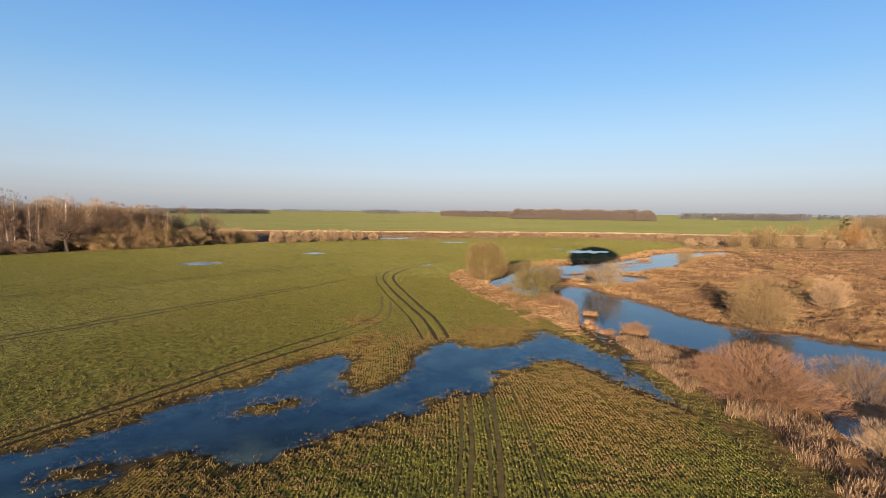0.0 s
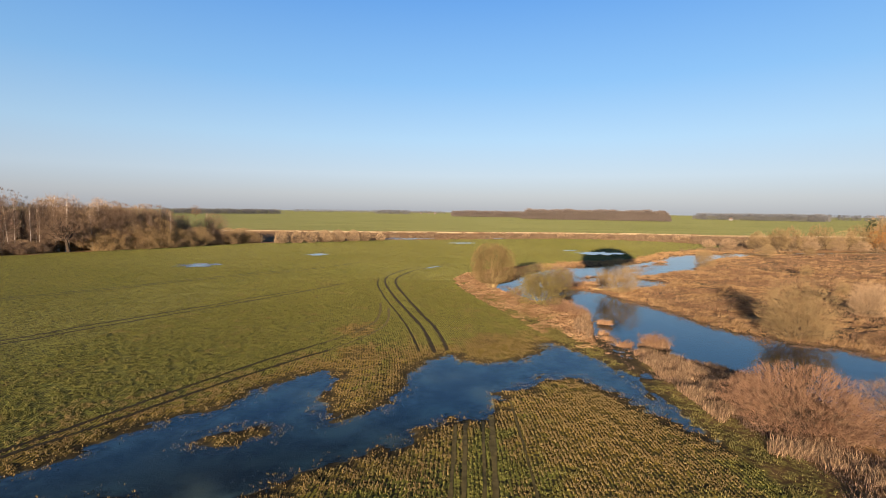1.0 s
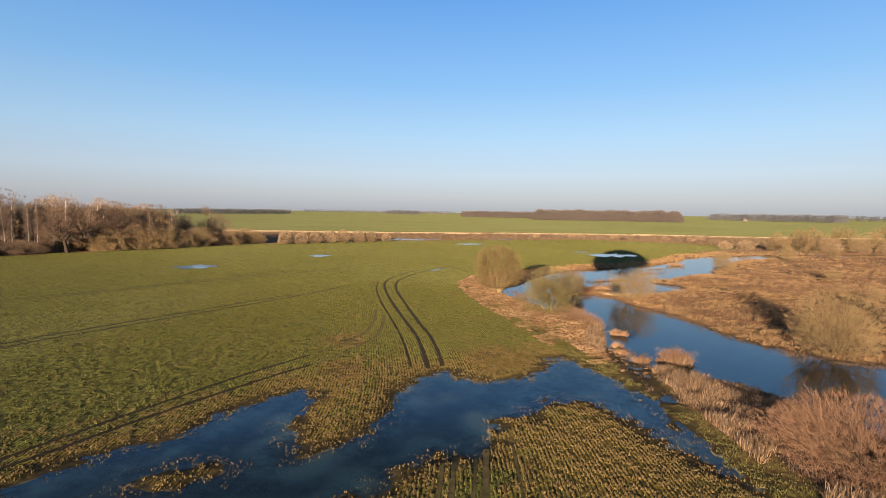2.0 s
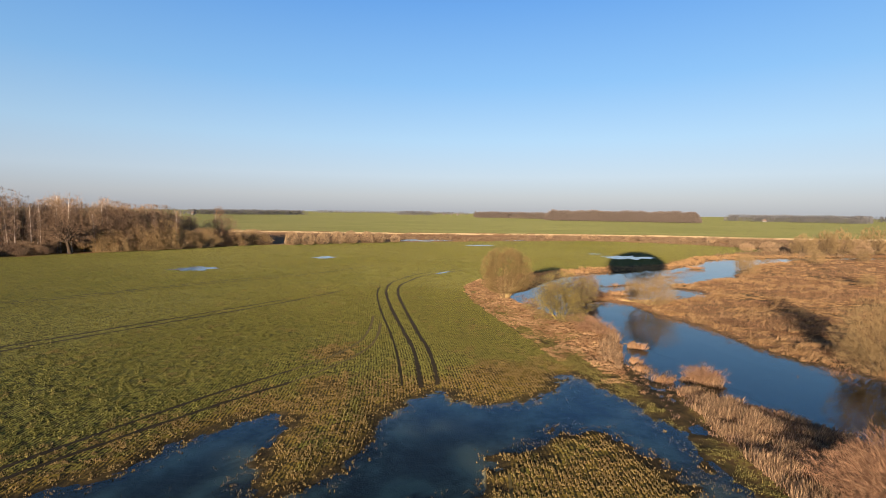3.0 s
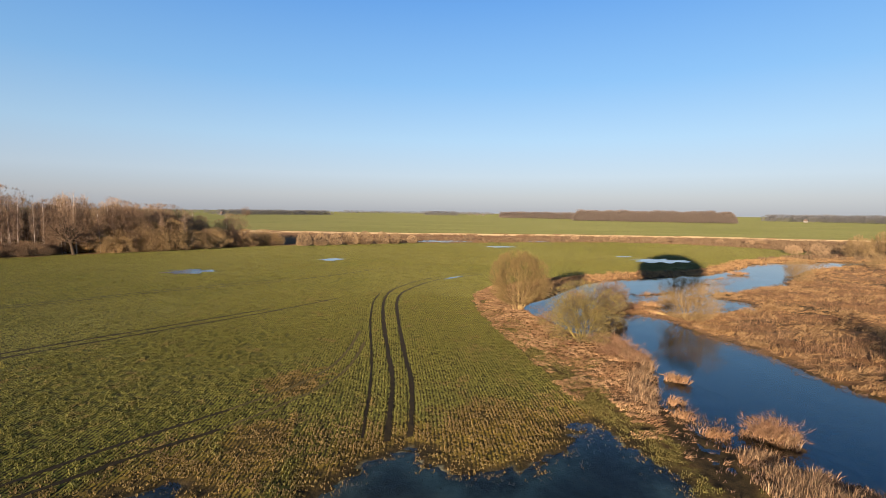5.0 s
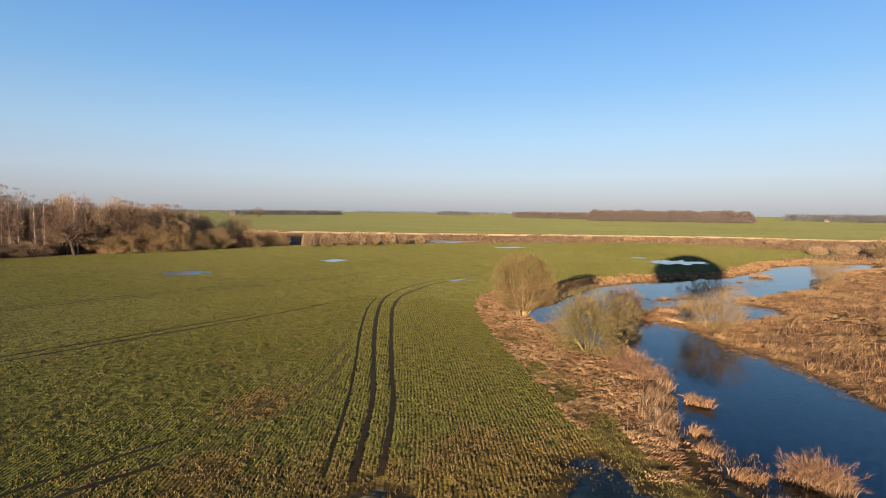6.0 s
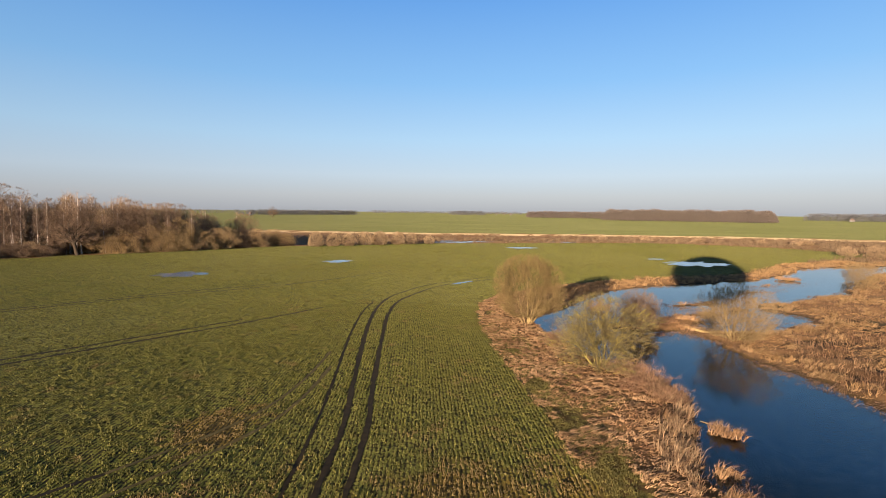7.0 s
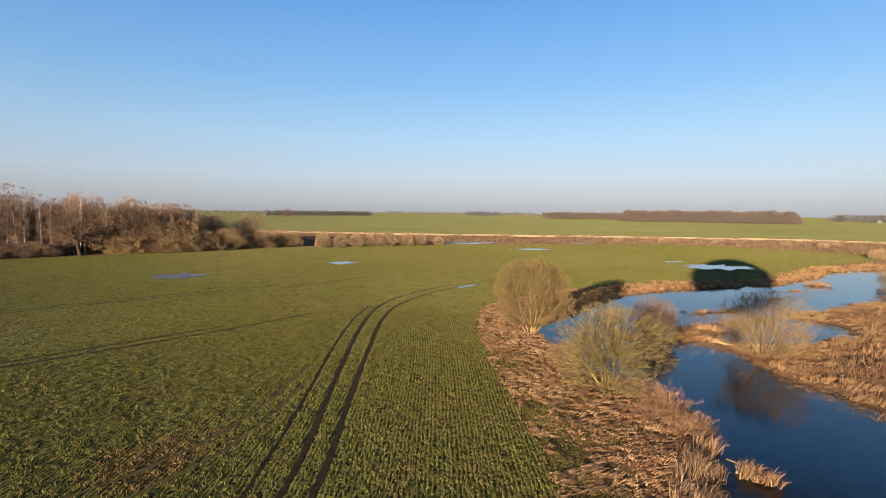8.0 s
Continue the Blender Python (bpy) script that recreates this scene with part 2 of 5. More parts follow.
LEAF_DARK = twig_material("dark_conifer_needles", (0.01, 0.017, 0.008), (0.025, 0.035, 0.015), (0.042, 0.05, 0.021))
# distance haze put into the colours: greyed brown, then blue-grey farther off
FAR_TWIG = twig_material("hazed_wood_twigs", (0.15, 0.12, 0.108), (0.18, 0.145, 0.128), (0.21, 0.17, 0.148))
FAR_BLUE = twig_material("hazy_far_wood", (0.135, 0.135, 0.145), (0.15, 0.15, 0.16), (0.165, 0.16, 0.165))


# ---- shapes of the land, in metres ----
def curve_through(pts, step=2.0, closed=False):
    """A smooth line through the points, with a point about every step metres."""
    p = np.array(pts, float)
    n = len(p)
    out = []
    for i in range(n if closed else n - 1):
        a, b, c, d = (p[(i + j) % n] if closed else p[min(max(i + j, 0), n - 1)] for j in (-1, 0, 1, 2))
        k = min(12, max(1, int(np.hypot(*(c - b)) / step)))
        for j in range(k):
            t = j / k
            out.append(0.5 * (2 * b + (c - a) * t + (2 * a - 5 * b + 4 * c - d) * t * t + (3 * b - a - 3 * c + d) * t ** 3))
    if not closed:
        out.append(p[-1])
    return np.array(out)


def line_distance(x, y, line, closed=False, signed=False):
    """Distance of many places from a line; signed: positive to the right of its way."""
    best, side = np.full(x.shape, 1e18), np.zeros(x.shape)
    n = len(line)
    for i in range(n if closed else n - 1):
        ax, ay = line[i]
        dx, dy = line[(i + 1) % n] - line[i]
        px, py = x - ax, y - ay
        t = np.clip((px * dx + py * dy) / (dx * dx + dy * dy + 1e-9), 0, 1)
        q = (px - t * dx) ** 2 + (py - t * dy) ** 2
        near = q < best
        best = np.where(near, q, best)
        if signed:
            side = np.where(near, np.sign(px * dy - py * dx), side)
    return np.sqrt(best) * (side if signed else 1)


def area_distance(x, y, ring):
    """Distance from a closed outline: negative inside. Far outside it is only told roughly."""
    lo, hi = ring.min(0) - 25, ring.max(0) + 25
    close = (x > lo[0]) & (x < hi[0]) & (y > lo[1]) & (y < hi[1])
    if not close.all():
        d = np.full(x.shape, 25.0)
        if close.any():
            d[close] = area_distance(x[close], y[close], ring)
        return d
    inside = np.zeros(x.shape, bool)
    n = len(ring)
    for i in range(n):
        (ax, ay), (bx, by) = ring[i], ring[(i + 1) % n]
        if ay != by:
            inside ^= ((ay > y) != (by > y)) & (x < (bx - ax) * (y - ay) / (by - ay) + ax)
    d = line_distance(x, y, ring, True)
    return np.where(inside, -d, d)


def patches(x, y, size, seed=0):
    """Smooth value noise from 0 to 1."""
    u, v = x / size, y / size
    iu, iv = np.floor(u), np.floor(v)
    fu, fv = u - iu, v - iv
    fu, fv = fu * fu * (3 - 2 * fu), fv * fv * (3 - 2 * fv)

    def h(a, b):
        s = np.sin(a * 127.1 + b * 311.7 + seed * 74.7) * 43758.5453
        return s - np.floor(s)

    return (h(iu, iv) * (1 - fu) + h(iu + 1, iv) * fu) * (1 - fv) + (h(iu, iv + 1) * (1 - fu) + h(iu + 1, iv + 1) * fu) * fv


def smooth(v, a, b):
    t = np.clip((v - a) / (b - a), 0, 1)
    return t * t * (3 - 2 * t)


RIVER_NEAR = [(34, -60), (31, 10), (30.5, 28), (31.5, 34), (33, 40), (36, 46), (37, 52), (35.2, 58), (33.3, 61), (31.5, 63.5), (29.3, 65.5),
              (27, 67.6), (24.5, 69.3), (23.4, 71), (22.6, 74), (22.2, 77), (22.8, 80.5), (24.2, 86), (24.8, 91), (24.2, 95), (21.8, 97.5), (19.5, 99.8),
              (16.8, 105), (14, 111), (11.4, 117.5), (10.8, 121), (12.5, 126), (16, 130), (19.4, 139), (25.7, 151), (33.6, 160)]
RIVER_NORTH = [(47.4, 168.5), (59, 175.5), (71, 185), (84, 200), (95, 213), (107, 222), (121, 227), (166, 241), (260, 262), (420, 300)]
RIVER_MARSH = [(420, 288), (260, 250), (166, 231), (121, 214), (97, 190), (80, 166), (66, 152.2), (58.5, 146.5), (54.6, 146), (50.5, 141), (51.5, 137), (54.5, 135), (56.5, 132), (54, 128.5),
               (50, 125.6), (46, 122.5), (43, 118.6), (40.5, 117.6), (38, 117.8), (34.6, 120.6), (33.4, 119.0), (35.2, 113.5), (35.0, 109.3), (36.2, 105.6), (38.4, 101.5), (40, 96), (41.3, 90), (43.6, 81.5), (46, 76.5), (49, 73.8),
               (52, 71.4), (54.3, 69), (60, 64.8), (70, 58), (85, 47), (105, 20), (120, -60)]
CHANNEL_NORTH = [(-75, 2), (-50, 19), (-38, 28), (-31.1, 33.2), (-27.8, 36.9), (-26.5, 38.3), (-25.6, 41.3), (-23.4, 43.6), (-20.9, 46.1), (-18.5, 50.2), (-15.7, 55),
                 (-13.1, 58), (-11, 58.3), (-10.4, 55.5), (-10.5, 50), (-10.3, 47.2), (-8.7, 45.5), (-4.7, 49), (-3.2, 53.5), (-3.3, 60.1), (-1.6, 63.6), (0.6, 65.2),
                 (2.5, 64.3), (5.1, 63.2), (8, 63.3), (12.2, 66), (13.8, 70.8), (15.2, 72), (17, 69.5), (18.6, 65.5), (20.3, 62.3), (20.8, 58), (21.1, 54), (21.6, 50.5), (22.5, 46.8), (23.3, 43.8)]
CHANNEL_SOUTH = [(22.5, 43.4), (20.8, 46.1), (19.2, 49.3), (18.2, 52.2), (16.7, 54.9), (15.2, 58.4), (11.5, 57.7), (9, 55), (6.2, 53.3), (5.1, 49), (4.2, 47.7), (1.1, 47.4), (-1.1, 45.3), (-3.1, 42.6),
                 (-6.5, 39.1), (-9.6, 36.5), (-11.5, 34.2), (-13, 32.9), (-14.6, 32), (-16, 33.3), (-19.5, 33.9), (-22.8, 32.4), (-21.8, 30), (-24, 28), (-33, 19), (-60, -2)]
FIELD_EDGE = [(-94, 250), (-46, 284), (20, 311), (80, 329), (125, 312), (154, 278), (135, 261), (95, 226), (66, 191), (43, 178), (24, 163), (11, 151), (4, 141.5), (1.6, 132),
              (2, 123), (5.4, 107), (9.2, 93.4), (12, 84), (13.6, 77), (16.6, 71.5), (19.6, 63.5), (20.9, 55), (21.9, 49), (22.8, 42), (22.8, 29), (21, 8), (20, -90), (-500, -90),
              (-500, 90), (-230, 140), (-155, 168), (-145, 184), (-132, 197), (-120, 213), (-105, 240)]
FAR_TRACK = [(-900, 360), (-400, 388), (-190, 396), (-57, 402), (64, 424), (175, 430), (219, 418), (420, 430), (1000, 480)]

river = np.concatenate([curve_through(RIVER_NEAR + RIVER_NORTH, 5), curve_through(RIVER_MARSH, 5)])
channel = np.concatenate([curve_through(CHANNEL_NORTH, 3), curve_through(CHANNEL_SOUTH, 3)])
field = curve_through(FIELD_EDGE, 8, True)
far_track = curve_through(FAR_TRACK, 40)


def oval(cx, cy, a, b, turn=0.0, n=18, rough=0.18, seed=1):
    """A ragged oval outline."""
    r = random.Random(seed)
    out = []
    for i in range(n):
        w = 2 * math.pi * i / n
        k = 1 + rough * (r.random() - 0.5) * 2
        u, v = a * k * math.cos(w), b * k * math.sin(w)
        c, s = math.cos(radians(turn)), math.sin(radians(turn))
        out.append((cx + u * c - v * s, cy + u * s + v * c))
    return np.array(out)


ISLES = [oval(28.5, 121, 6.5, 3.2, 25, seed=2), oval(-15.6, 42.9, 2.6, 1.3, 28, seed=3), oval(28.3, 71.1, 2.2, 1.1, -35, seed=4), oval(25.6, 83.6, 1.1, 0.5, -30, seed=5),
         oval(75.5, 183, 2.6, 1.6, 40, seed=6), oval(-24.3, 31.4, 2.0, 0.9, 30, seed=8), oval(34.0, 126.5, 2.5, 0.8, -35, seed=9),
         oval(40.5, 141, 5.0, 0.9, 30, seed=11), oval(56, 158, 5.5, 0.8, 42, seed=12), oval(66, 172, 4, 0.6, 45, seed=13), oval(34.5, 126.0, 3.2, 0.8, -20, seed=14), oval(39.5, 131.5, 3.0, 0.8, 20, seed=15), oval(46, 136.5, 2.6, 0.7, 35, seed=16)]


def water_distances(x, y):
    wob = (patches(x, y, 1.4, 3) - 0.5) * 0.9 + (patches(x, y, 0.5, 4) - 0.5) * 0.5
    ragged = smooth(x - np.maximum(0, 70 - y) * 0.5, 36, 41) * (y < 260)        # tongues of mud and little bays along the marsh
    bays = (patches(x, y, 4.5, 81) - 0.5) * 2.2 + (patches(x, y, 1.7, 82) - 0.5) * 1.6
    r, c = area_distance(x, y, river) + wob * 0.8 + ragged * bays, area_distance(x, y, channel) + (wob * 1.7 + (patches(x, y, 4.5, 14) - 0.5) * 1.4) * (1 - 0.65 * smooth(x, 13, 17))
    for i, isle in enumerate(ISLES):
        d = area_distance(x, y, isle) + wob
        if i in (1, 5):
            c = np.maximum(c, -d)
        else:
            r = np.maximum(r, -d)
    return r, c


LEVEL = -0.30


def reed_line(y):
    """Where the mossy verge gives way to the reeds of the near bank."""
    return np.interp(y, (27, 30, 35, 40, 45, 50, 60, 66, 70), (24.6, 25.0, 26.1, 25.7, 24.3, 24.3, 24.1, 24.2, 25.2))


# the low muddy saddle where the flooded channel nearly meets the river
SADDLE = curve_through([(21.6, 77.6), (24.2, 77.6), (25.2, 75.0), (25.4, 72.5), (25.8, 70.6), (25.6, 69.2), (24.3, 66.0), (23.9, 61.5), (23.6, 57.5), (22.0, 57.0), (21.5, 61.6), (20.9, 65.3), (20.6, 70.9)], 1.0, True)


# worn spots of bare reddish-brown earth in the wheat
BARE = ((-9.8, 64.6, 2.3), (6.5, 71.4, 1.7), (-12.4, 76.5, 2.4))


def land(x, y):
    """Height of the ground, and the masks of what covers it."""
    r, c = water_distances(x, y)
    f = area_distance(x, y, field)
    hr = np.where(r < 0, LEVEL + np.maximum(r * 0.35, -1.1), LEVEL + 0.5 * (1 - np.exp(-r / np.where(x > 38, 2.3, 1.3))))
    hc = np.where(c < 0, LEVEL + np.maximum(c * 0.055, -0.30), LEVEL + 0.34 * (1 - np.exp(-c / 3.0)))
    hc = hc + np.where(np.abs(c) < 2.5, (patches(x, y, 0.9, 15) - 0.5) * 0.11 * (1 - np.abs(c) / 2.5), 0)
    h = np.minimum(hr, hc)
    right_bank = (x > 36 + np.maximum(0, 70 - y) * 0.2) & (y < 300) & (f > 0)
    near = np.hypot(x - 20, y - 80) < 420
    mound = (patches(x, y, 7, 5) - 0.5) * 0.5 + (patches(x, y, 2.2, 6) - 0.5) * 0.35
    mound = mound + np.where(right_bank, (patches(x, y, 13, 83) - 0.5) * 0.9 + (patches(x * 0.7, y * 1.3, 3.0, 84) - 0.5) * 0.45 + (patches(x, y, 1.2, 85) - 0.5) * 0.2, 0)
    h = h + np.where(near & (f > 0), np.clip(r, 0, 4) / 4 * mound * np.where(right_bank, 1.0, 0.45), 0)
    h = h + np.where(f < 0, (patches(x, y, 18, 7) - 0.5) * 0.12 * np.clip(c, 0, 6) / 6 * np.clip(-f, 0, 6) / 6 + (patches(x, y, 0.7, 8) - 0.5) * 0.05, 0)
    h = np.where(right_bank & (r > 1.5), np.maximum(h, LEVEL + 0.05), h)
    bank = smooth(f, 0.3, 1.5) * smooth(r, 0.2, 1.5) * ((x < 27) & (y > 70) & (y < 150))
    h = h + bank * 0.05 * np.sin(2 * np.pi * (r * 1.1 + 0.2 * f + (patches(x, y, 5, 16) - 0.5) * 1.6))
    low = smooth(-area_distance(x, y, SADDLE) + (patches(x, y, 1.1, 19) - 0.5) * 1.2, -0.5, 0.5)
    h = h * (1 - low) + low * np.minimum(h, LEVEL + 0.05 + (patches(x, y, 0.9, 20) - 0.5) * 0.16 + (patches(x, y, 2.6, 21) - 0.5) * 0.14)
    wheat = smooth(-f + (patches(x, y, 1.0, 9) - 0.5) * 0.8, -0.15, 0.25)
    beyond = (y > 150) & (line_distance(x, y, far_track, signed=True) < -5) | (y > 620) | (np.abs(x) > 700)
    wheat = np.where(beyond, 1.0, wheat)
    wet = smooth(-h, 0.12, 0.27) * near
    yellow = np.where(beyond, 0.0, np.clip(1 - np.maximum(c, 0) / 10.0, 0, 1) ** 1.3 * 0.8)
    yellow = np.maximum(yellow, np.clip(1 - np.hypot((x + 18) / 9, (y - 30) / 5), 0, 1) * 1.3)
    yellow = np.maximum(yellow, np.clip(1 - np.hypot((x - 8) / 9, (y - 69) / 9), 0, 1) * 1.1)
    yellow = np.maximum(yellow, np.clip(1 - np.hypot((x + 10) / 9, (y - 61) / 6), 0, 1) * 0.8)
    yellow = np.maximum(yellow, np.clip(1.2 - np.hypot((x - 14) / 11, (y - 46) / 19), 0, 1) * 0.8)
    for bx, by, br in BARE:
        spot = np.hypot(x - bx, (y - by) * 0.8) / br + (patches(x, y, 0.8, 95) - 0.5) * 0.9 + (patches(x, y, 2.2, 96) - 0.5) * 0.6
        wet, yellow = np.maximum(wet, 0.6 * smooth(-spot, -1.0, -0.4)), np.maximum(yellow, 0.8 * smooth(-spot, -1.8, -0.8))
    straw = (1 - wheat) * np.where(right_bank, np.maximum(np.exp(-((r - 3.0) / 1.8) ** 2), 0.9 * smooth(patches(x * 0.7, y * 1.3, 4.5, 86) + 0.5 * patches(x, y, 1.6, 87), 0.85, 1.1)), 1.0)
    marsh = (1 - wheat) * np.where(right_bank, 1.0, np.where(y > 240, 0.8, 0.25))
    lane = line_distance(x, y, far_track, signed=True)
    on_track = smooth(38 - lane, 0, 6) * smooth(lane, -6, -3)
    straw = np.where((y > 240) & ~beyond & ~right_bank, np.maximum(0.25, on_track), straw)
    straw = np.where((y > 225) & (np.abs(f) < 4) & (wheat < 0.9), 1.0, straw)
    wide = smooth(99 - y, 0, 16)
    verge = np.exp(-(np.maximum(f - 0.7 - 1.4 * wide, 0) / (0.9 + 1.3 * wide)) ** 2) * (f > -0.5) * smooth(106 - y, 0, 12) * (x < 30) * (x > 5) * (0.3 + 0.65 * patches(x, y, 2.4, 23))
    verge = np.maximum(verge, smooth(-np.hypot((x - 21) / 2.6, (y - 66) / 7.5), -1.0, -0.5) * 0.8)
    verge = np.maximum(verge, ((y < 72) & (x < 34) & (x > 15) & (f > 0)) * smooth(reed_line(y) - x + (patches(x, y, 1.3, 22) - 0.5) * 1.6, -0.5, 0.5) * (0.45 + 0.5 * patches(x, y, 1.7, 18)))
    verge = np.maximum(verge, np.exp(-((f - 1.8) / 1.5) ** 2) * smooth(patches(x, y, 3.5, 17), 0.35, 0.65) * 0.75 * ((y > 90) & (y < 125) & (x < 26)))
    wet, straw, verge = np.maximum(wet, 0.8 * low), straw * (1 - 0.85 * low), verge * (1 - 0.7 * low)
    return h, wheat, yellow, wet, straw, marsh, verge


def height_at(x, y):
    return float(land(np.array([float(x)]), np.array([float(y)]))[0][0])


# ---- meshes from arrays ----
def fast_mesh(name, verts, faces, mats=(), smooth_shade=False):
    verts, faces = np.asarray(verts, np.float32), np.asarray(faces, np.int32)
    me = bpy.data.meshes.new(name)
    k = faces.shape[1]
    me.vertices.add(len(verts))
    me.vertices.foreach_set("co", verts.ravel())
    me.loops.add(faces.size)
    me.loops.foreach_set("vertex_index", faces.ravel())
    me.polygons.add(len(faces))
    me.polygons.foreach_set("loop_start", np.arange(0, faces.size, k, dtype=np.int32))
    if smooth_shade:
        me.polygons.foreach_set("use_smooth", np.ones(len(faces), bool))
    me.update(calc_edges=True)
    me.validate()
    for m in mats:
        me.materials.append(m)
    return me


def part(name, me, parent, label=""):
    ob = new(name, me)
    ob.parent = parent
    return tagged(ob, label)


def graded(lo, a, b, hi, step, grow):
    """Grid lines: every step metres from a to b, wider and wider outside."""
    mid = list(np.arange(a, b + step / 2, step))
    left, s = [a], step
    while left[-1] > lo:
        s *= grow
        left.append(left[-1] - s)
    right, s = [mid[-1]], step
    while right[-1] < hi:
        s *= grow
        right.append(right[-1] + s)
    return np.array(left[:0:-1] + mid + right[1:])


def build_ground():
    xs, ys = graded(-4500, -36, 62, 4500, 0.5, 1.045), graded(-300, 24, 132, 4900, 0.5, 1.03)
    gx, gy = np.meshgrid(xs, ys)
    x, y = gx.ravel(), gy.ravel()
    h, wheat, yellow, wet, straw, marsh, verge = land(x, y)
    nx, ny = len(xs), len(ys)
    i = (np.arange(ny - 1)[:, None] * nx + np.arange(nx - 1)[None]).ravel()
    me = fast_mesh("ground", np.stack([x, y, h], 1), np.stack([i, i + 1, i + nx + 1, i + nx], 1), [GROUND], True)
    one = np.ones_like(x)
    for name, cols in (("zone_a", (wheat, yellow, wet, one)), ("zone_b", (straw, marsh, verge, one))):
        me.attributes.new(name, "FLOAT_COLOR", "POINT").data.foreach_set("color", np.stack(cols, 1).astype(np.float32).ravel())
    rim = -area_distance(x, y, channel) + (patches(x, y, 5, 97) - 0.5) * 2.4
    shallow = smooth(rim, -0.4, 0.9) * (1 - 0.6 * smooth(rim, 1.4, 3.4)) * smooth(LEVEL - h, 0.005, 0.05)
    me.attributes.new("shallow", "FLOAT", "POINT").data.foreach_set("value", shallow.astype(np.float32))
    # marks the land beyond the lane, where haze is painted into the leaf
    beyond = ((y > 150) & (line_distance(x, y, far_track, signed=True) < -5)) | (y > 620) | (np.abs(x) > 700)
    me.attributes.new("far_haze", "FLOAT", "POINT").data.foreach_set("value", beyond.astype(np.float32))
    guide = curve_through(ROW_GUIDE, 6)
    row = np.where((y < 240) & (np.abs(x) < 160), line_distance(x, y, guide, signed=True), 0)
    me.attributes.new("row", "FLOAT", "POINT").data.foreach_set("value", row.astype(np.float32))
    return tagged(new("ground", me), "flat winter land of green wheat, straw banks and brown marsh", "ground", kind="structure")


# the sown rows of the headland follow this line
ROW_GUIDE = [(3.2, 15), (3.4, 45), (1.5, 64.5), (-2.2, 82), (-8.1, 107), (-12.2, 122), (-12.6, 134), (-9, 149), (0.5, 163), (20, 178)]
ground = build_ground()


def build_water():
    xs, ys = np.linspace(-90, 430, 27), np.linspace(-60, 305, 20)
    gx, gy = np.meshgrid(xs, ys)
    i = (np.arange(19)[:, None] * 27 + np.arange(26)[None]).ravel()
    me = fast_mesh("water", np.stack([gx.ravel(), gy.ravel(), np.full(gx.size, LEVEL)], 1), np.stack([i, i + 1, i + 28, i + 27], 1), [WATER])
    return tagged(new("water", me), "still dark blue river and floodwater across the field", "water", kind="structure")


build_water()


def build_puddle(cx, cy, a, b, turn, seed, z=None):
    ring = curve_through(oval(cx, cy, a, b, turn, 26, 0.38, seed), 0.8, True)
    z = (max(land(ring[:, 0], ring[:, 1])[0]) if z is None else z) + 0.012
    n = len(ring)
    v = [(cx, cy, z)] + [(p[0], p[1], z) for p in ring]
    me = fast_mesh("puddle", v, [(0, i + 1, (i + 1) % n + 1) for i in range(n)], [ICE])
    return tagged(new("puddle", me), "shallow puddle of thinly frozen meltwater in the wheat, painted sky-blue", "puddle", "puddles in the field", "structure")


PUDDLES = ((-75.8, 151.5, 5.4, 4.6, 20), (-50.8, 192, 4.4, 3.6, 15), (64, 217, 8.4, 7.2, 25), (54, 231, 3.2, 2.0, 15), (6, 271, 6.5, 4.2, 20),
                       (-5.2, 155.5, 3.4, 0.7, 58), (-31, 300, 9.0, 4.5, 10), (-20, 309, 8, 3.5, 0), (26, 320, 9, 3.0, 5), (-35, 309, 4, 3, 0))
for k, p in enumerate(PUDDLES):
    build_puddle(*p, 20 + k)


# ---- wheel tracks in the crop ----
def ribbon(name, pts, width, label, seed, mat):
    """A rut: a sunken strip of bare mud with ragged edges and low shoulders."""
    line = curve_through(pts, 0.5)
    r = random.Random(seed)
    t = np.gradient(line, axis=0)
    t /= np.hypot(t[:, 0], t[:, 1])[:, None]
    side = np.stack([t[:, 1], -t[:, 0]], 1)
    cols = []
    for u, lift in ((-0.5, 0.004), (-0.3, 0.01), (0.0, 0.0), (0.3, 0.01), (0.5, 0.004)):
        w = np.array([width * (0.8 + 0.5 * patches(line[i:i + 1, 0], line[i:i + 1, 1], 2.2, seed)[0]) * (u + (0.3 * (r.random() - 0.5) if abs(u) == 0.5 else 0)) for i in range(len(line))])
        p = line + side * w[:, None]
        z = land(p[:, 0], p[:, 1])[0] + 0.02 + lift
        cols.append(np.column_stack([p, z]))
    v = np.stack(cols, 1).reshape(-1, 3)
    i = (np.arange(len(line) - 1)[:, None] * 5 + np.arange(4)[None]).ravel()
    return tagged(new(name, fast_mesh(name, v, np.stack([i, i + 1, i + 6, i + 5], 1), [mat], True)), label, "wheel track", "wheel tracks in the wheat", "structure")


MAIN_RIGHT = [(0.9, 67.0), (-0.5, 74.9), (-1.7, 80.1), (-4.5, 90), (-8.7, 106.1), (-11.6, 118.1), (-13.0, 128), (-12.4, 136), (-9.4, 149), (-4, 157.5), (2, 164)]
MAIN_MID = [(-0.7, 66.0), (-2.3, 74.4), (-3.5, 79.7), (-6.4, 89.5), (-10.6, 104.3), (-14.3, 119), (-15.8, 130), (-15.2, 138.5), (-12.1, 149.8), (-6.8, 158.5), (0, 167)]
MAIN_LEFT = [(-2.6, 66.0), (-4.3, 74), (-5.6, 79.2), (-7.7, 87), (-12.6, 104), (-16.2, 119), (-17.4, 128)]
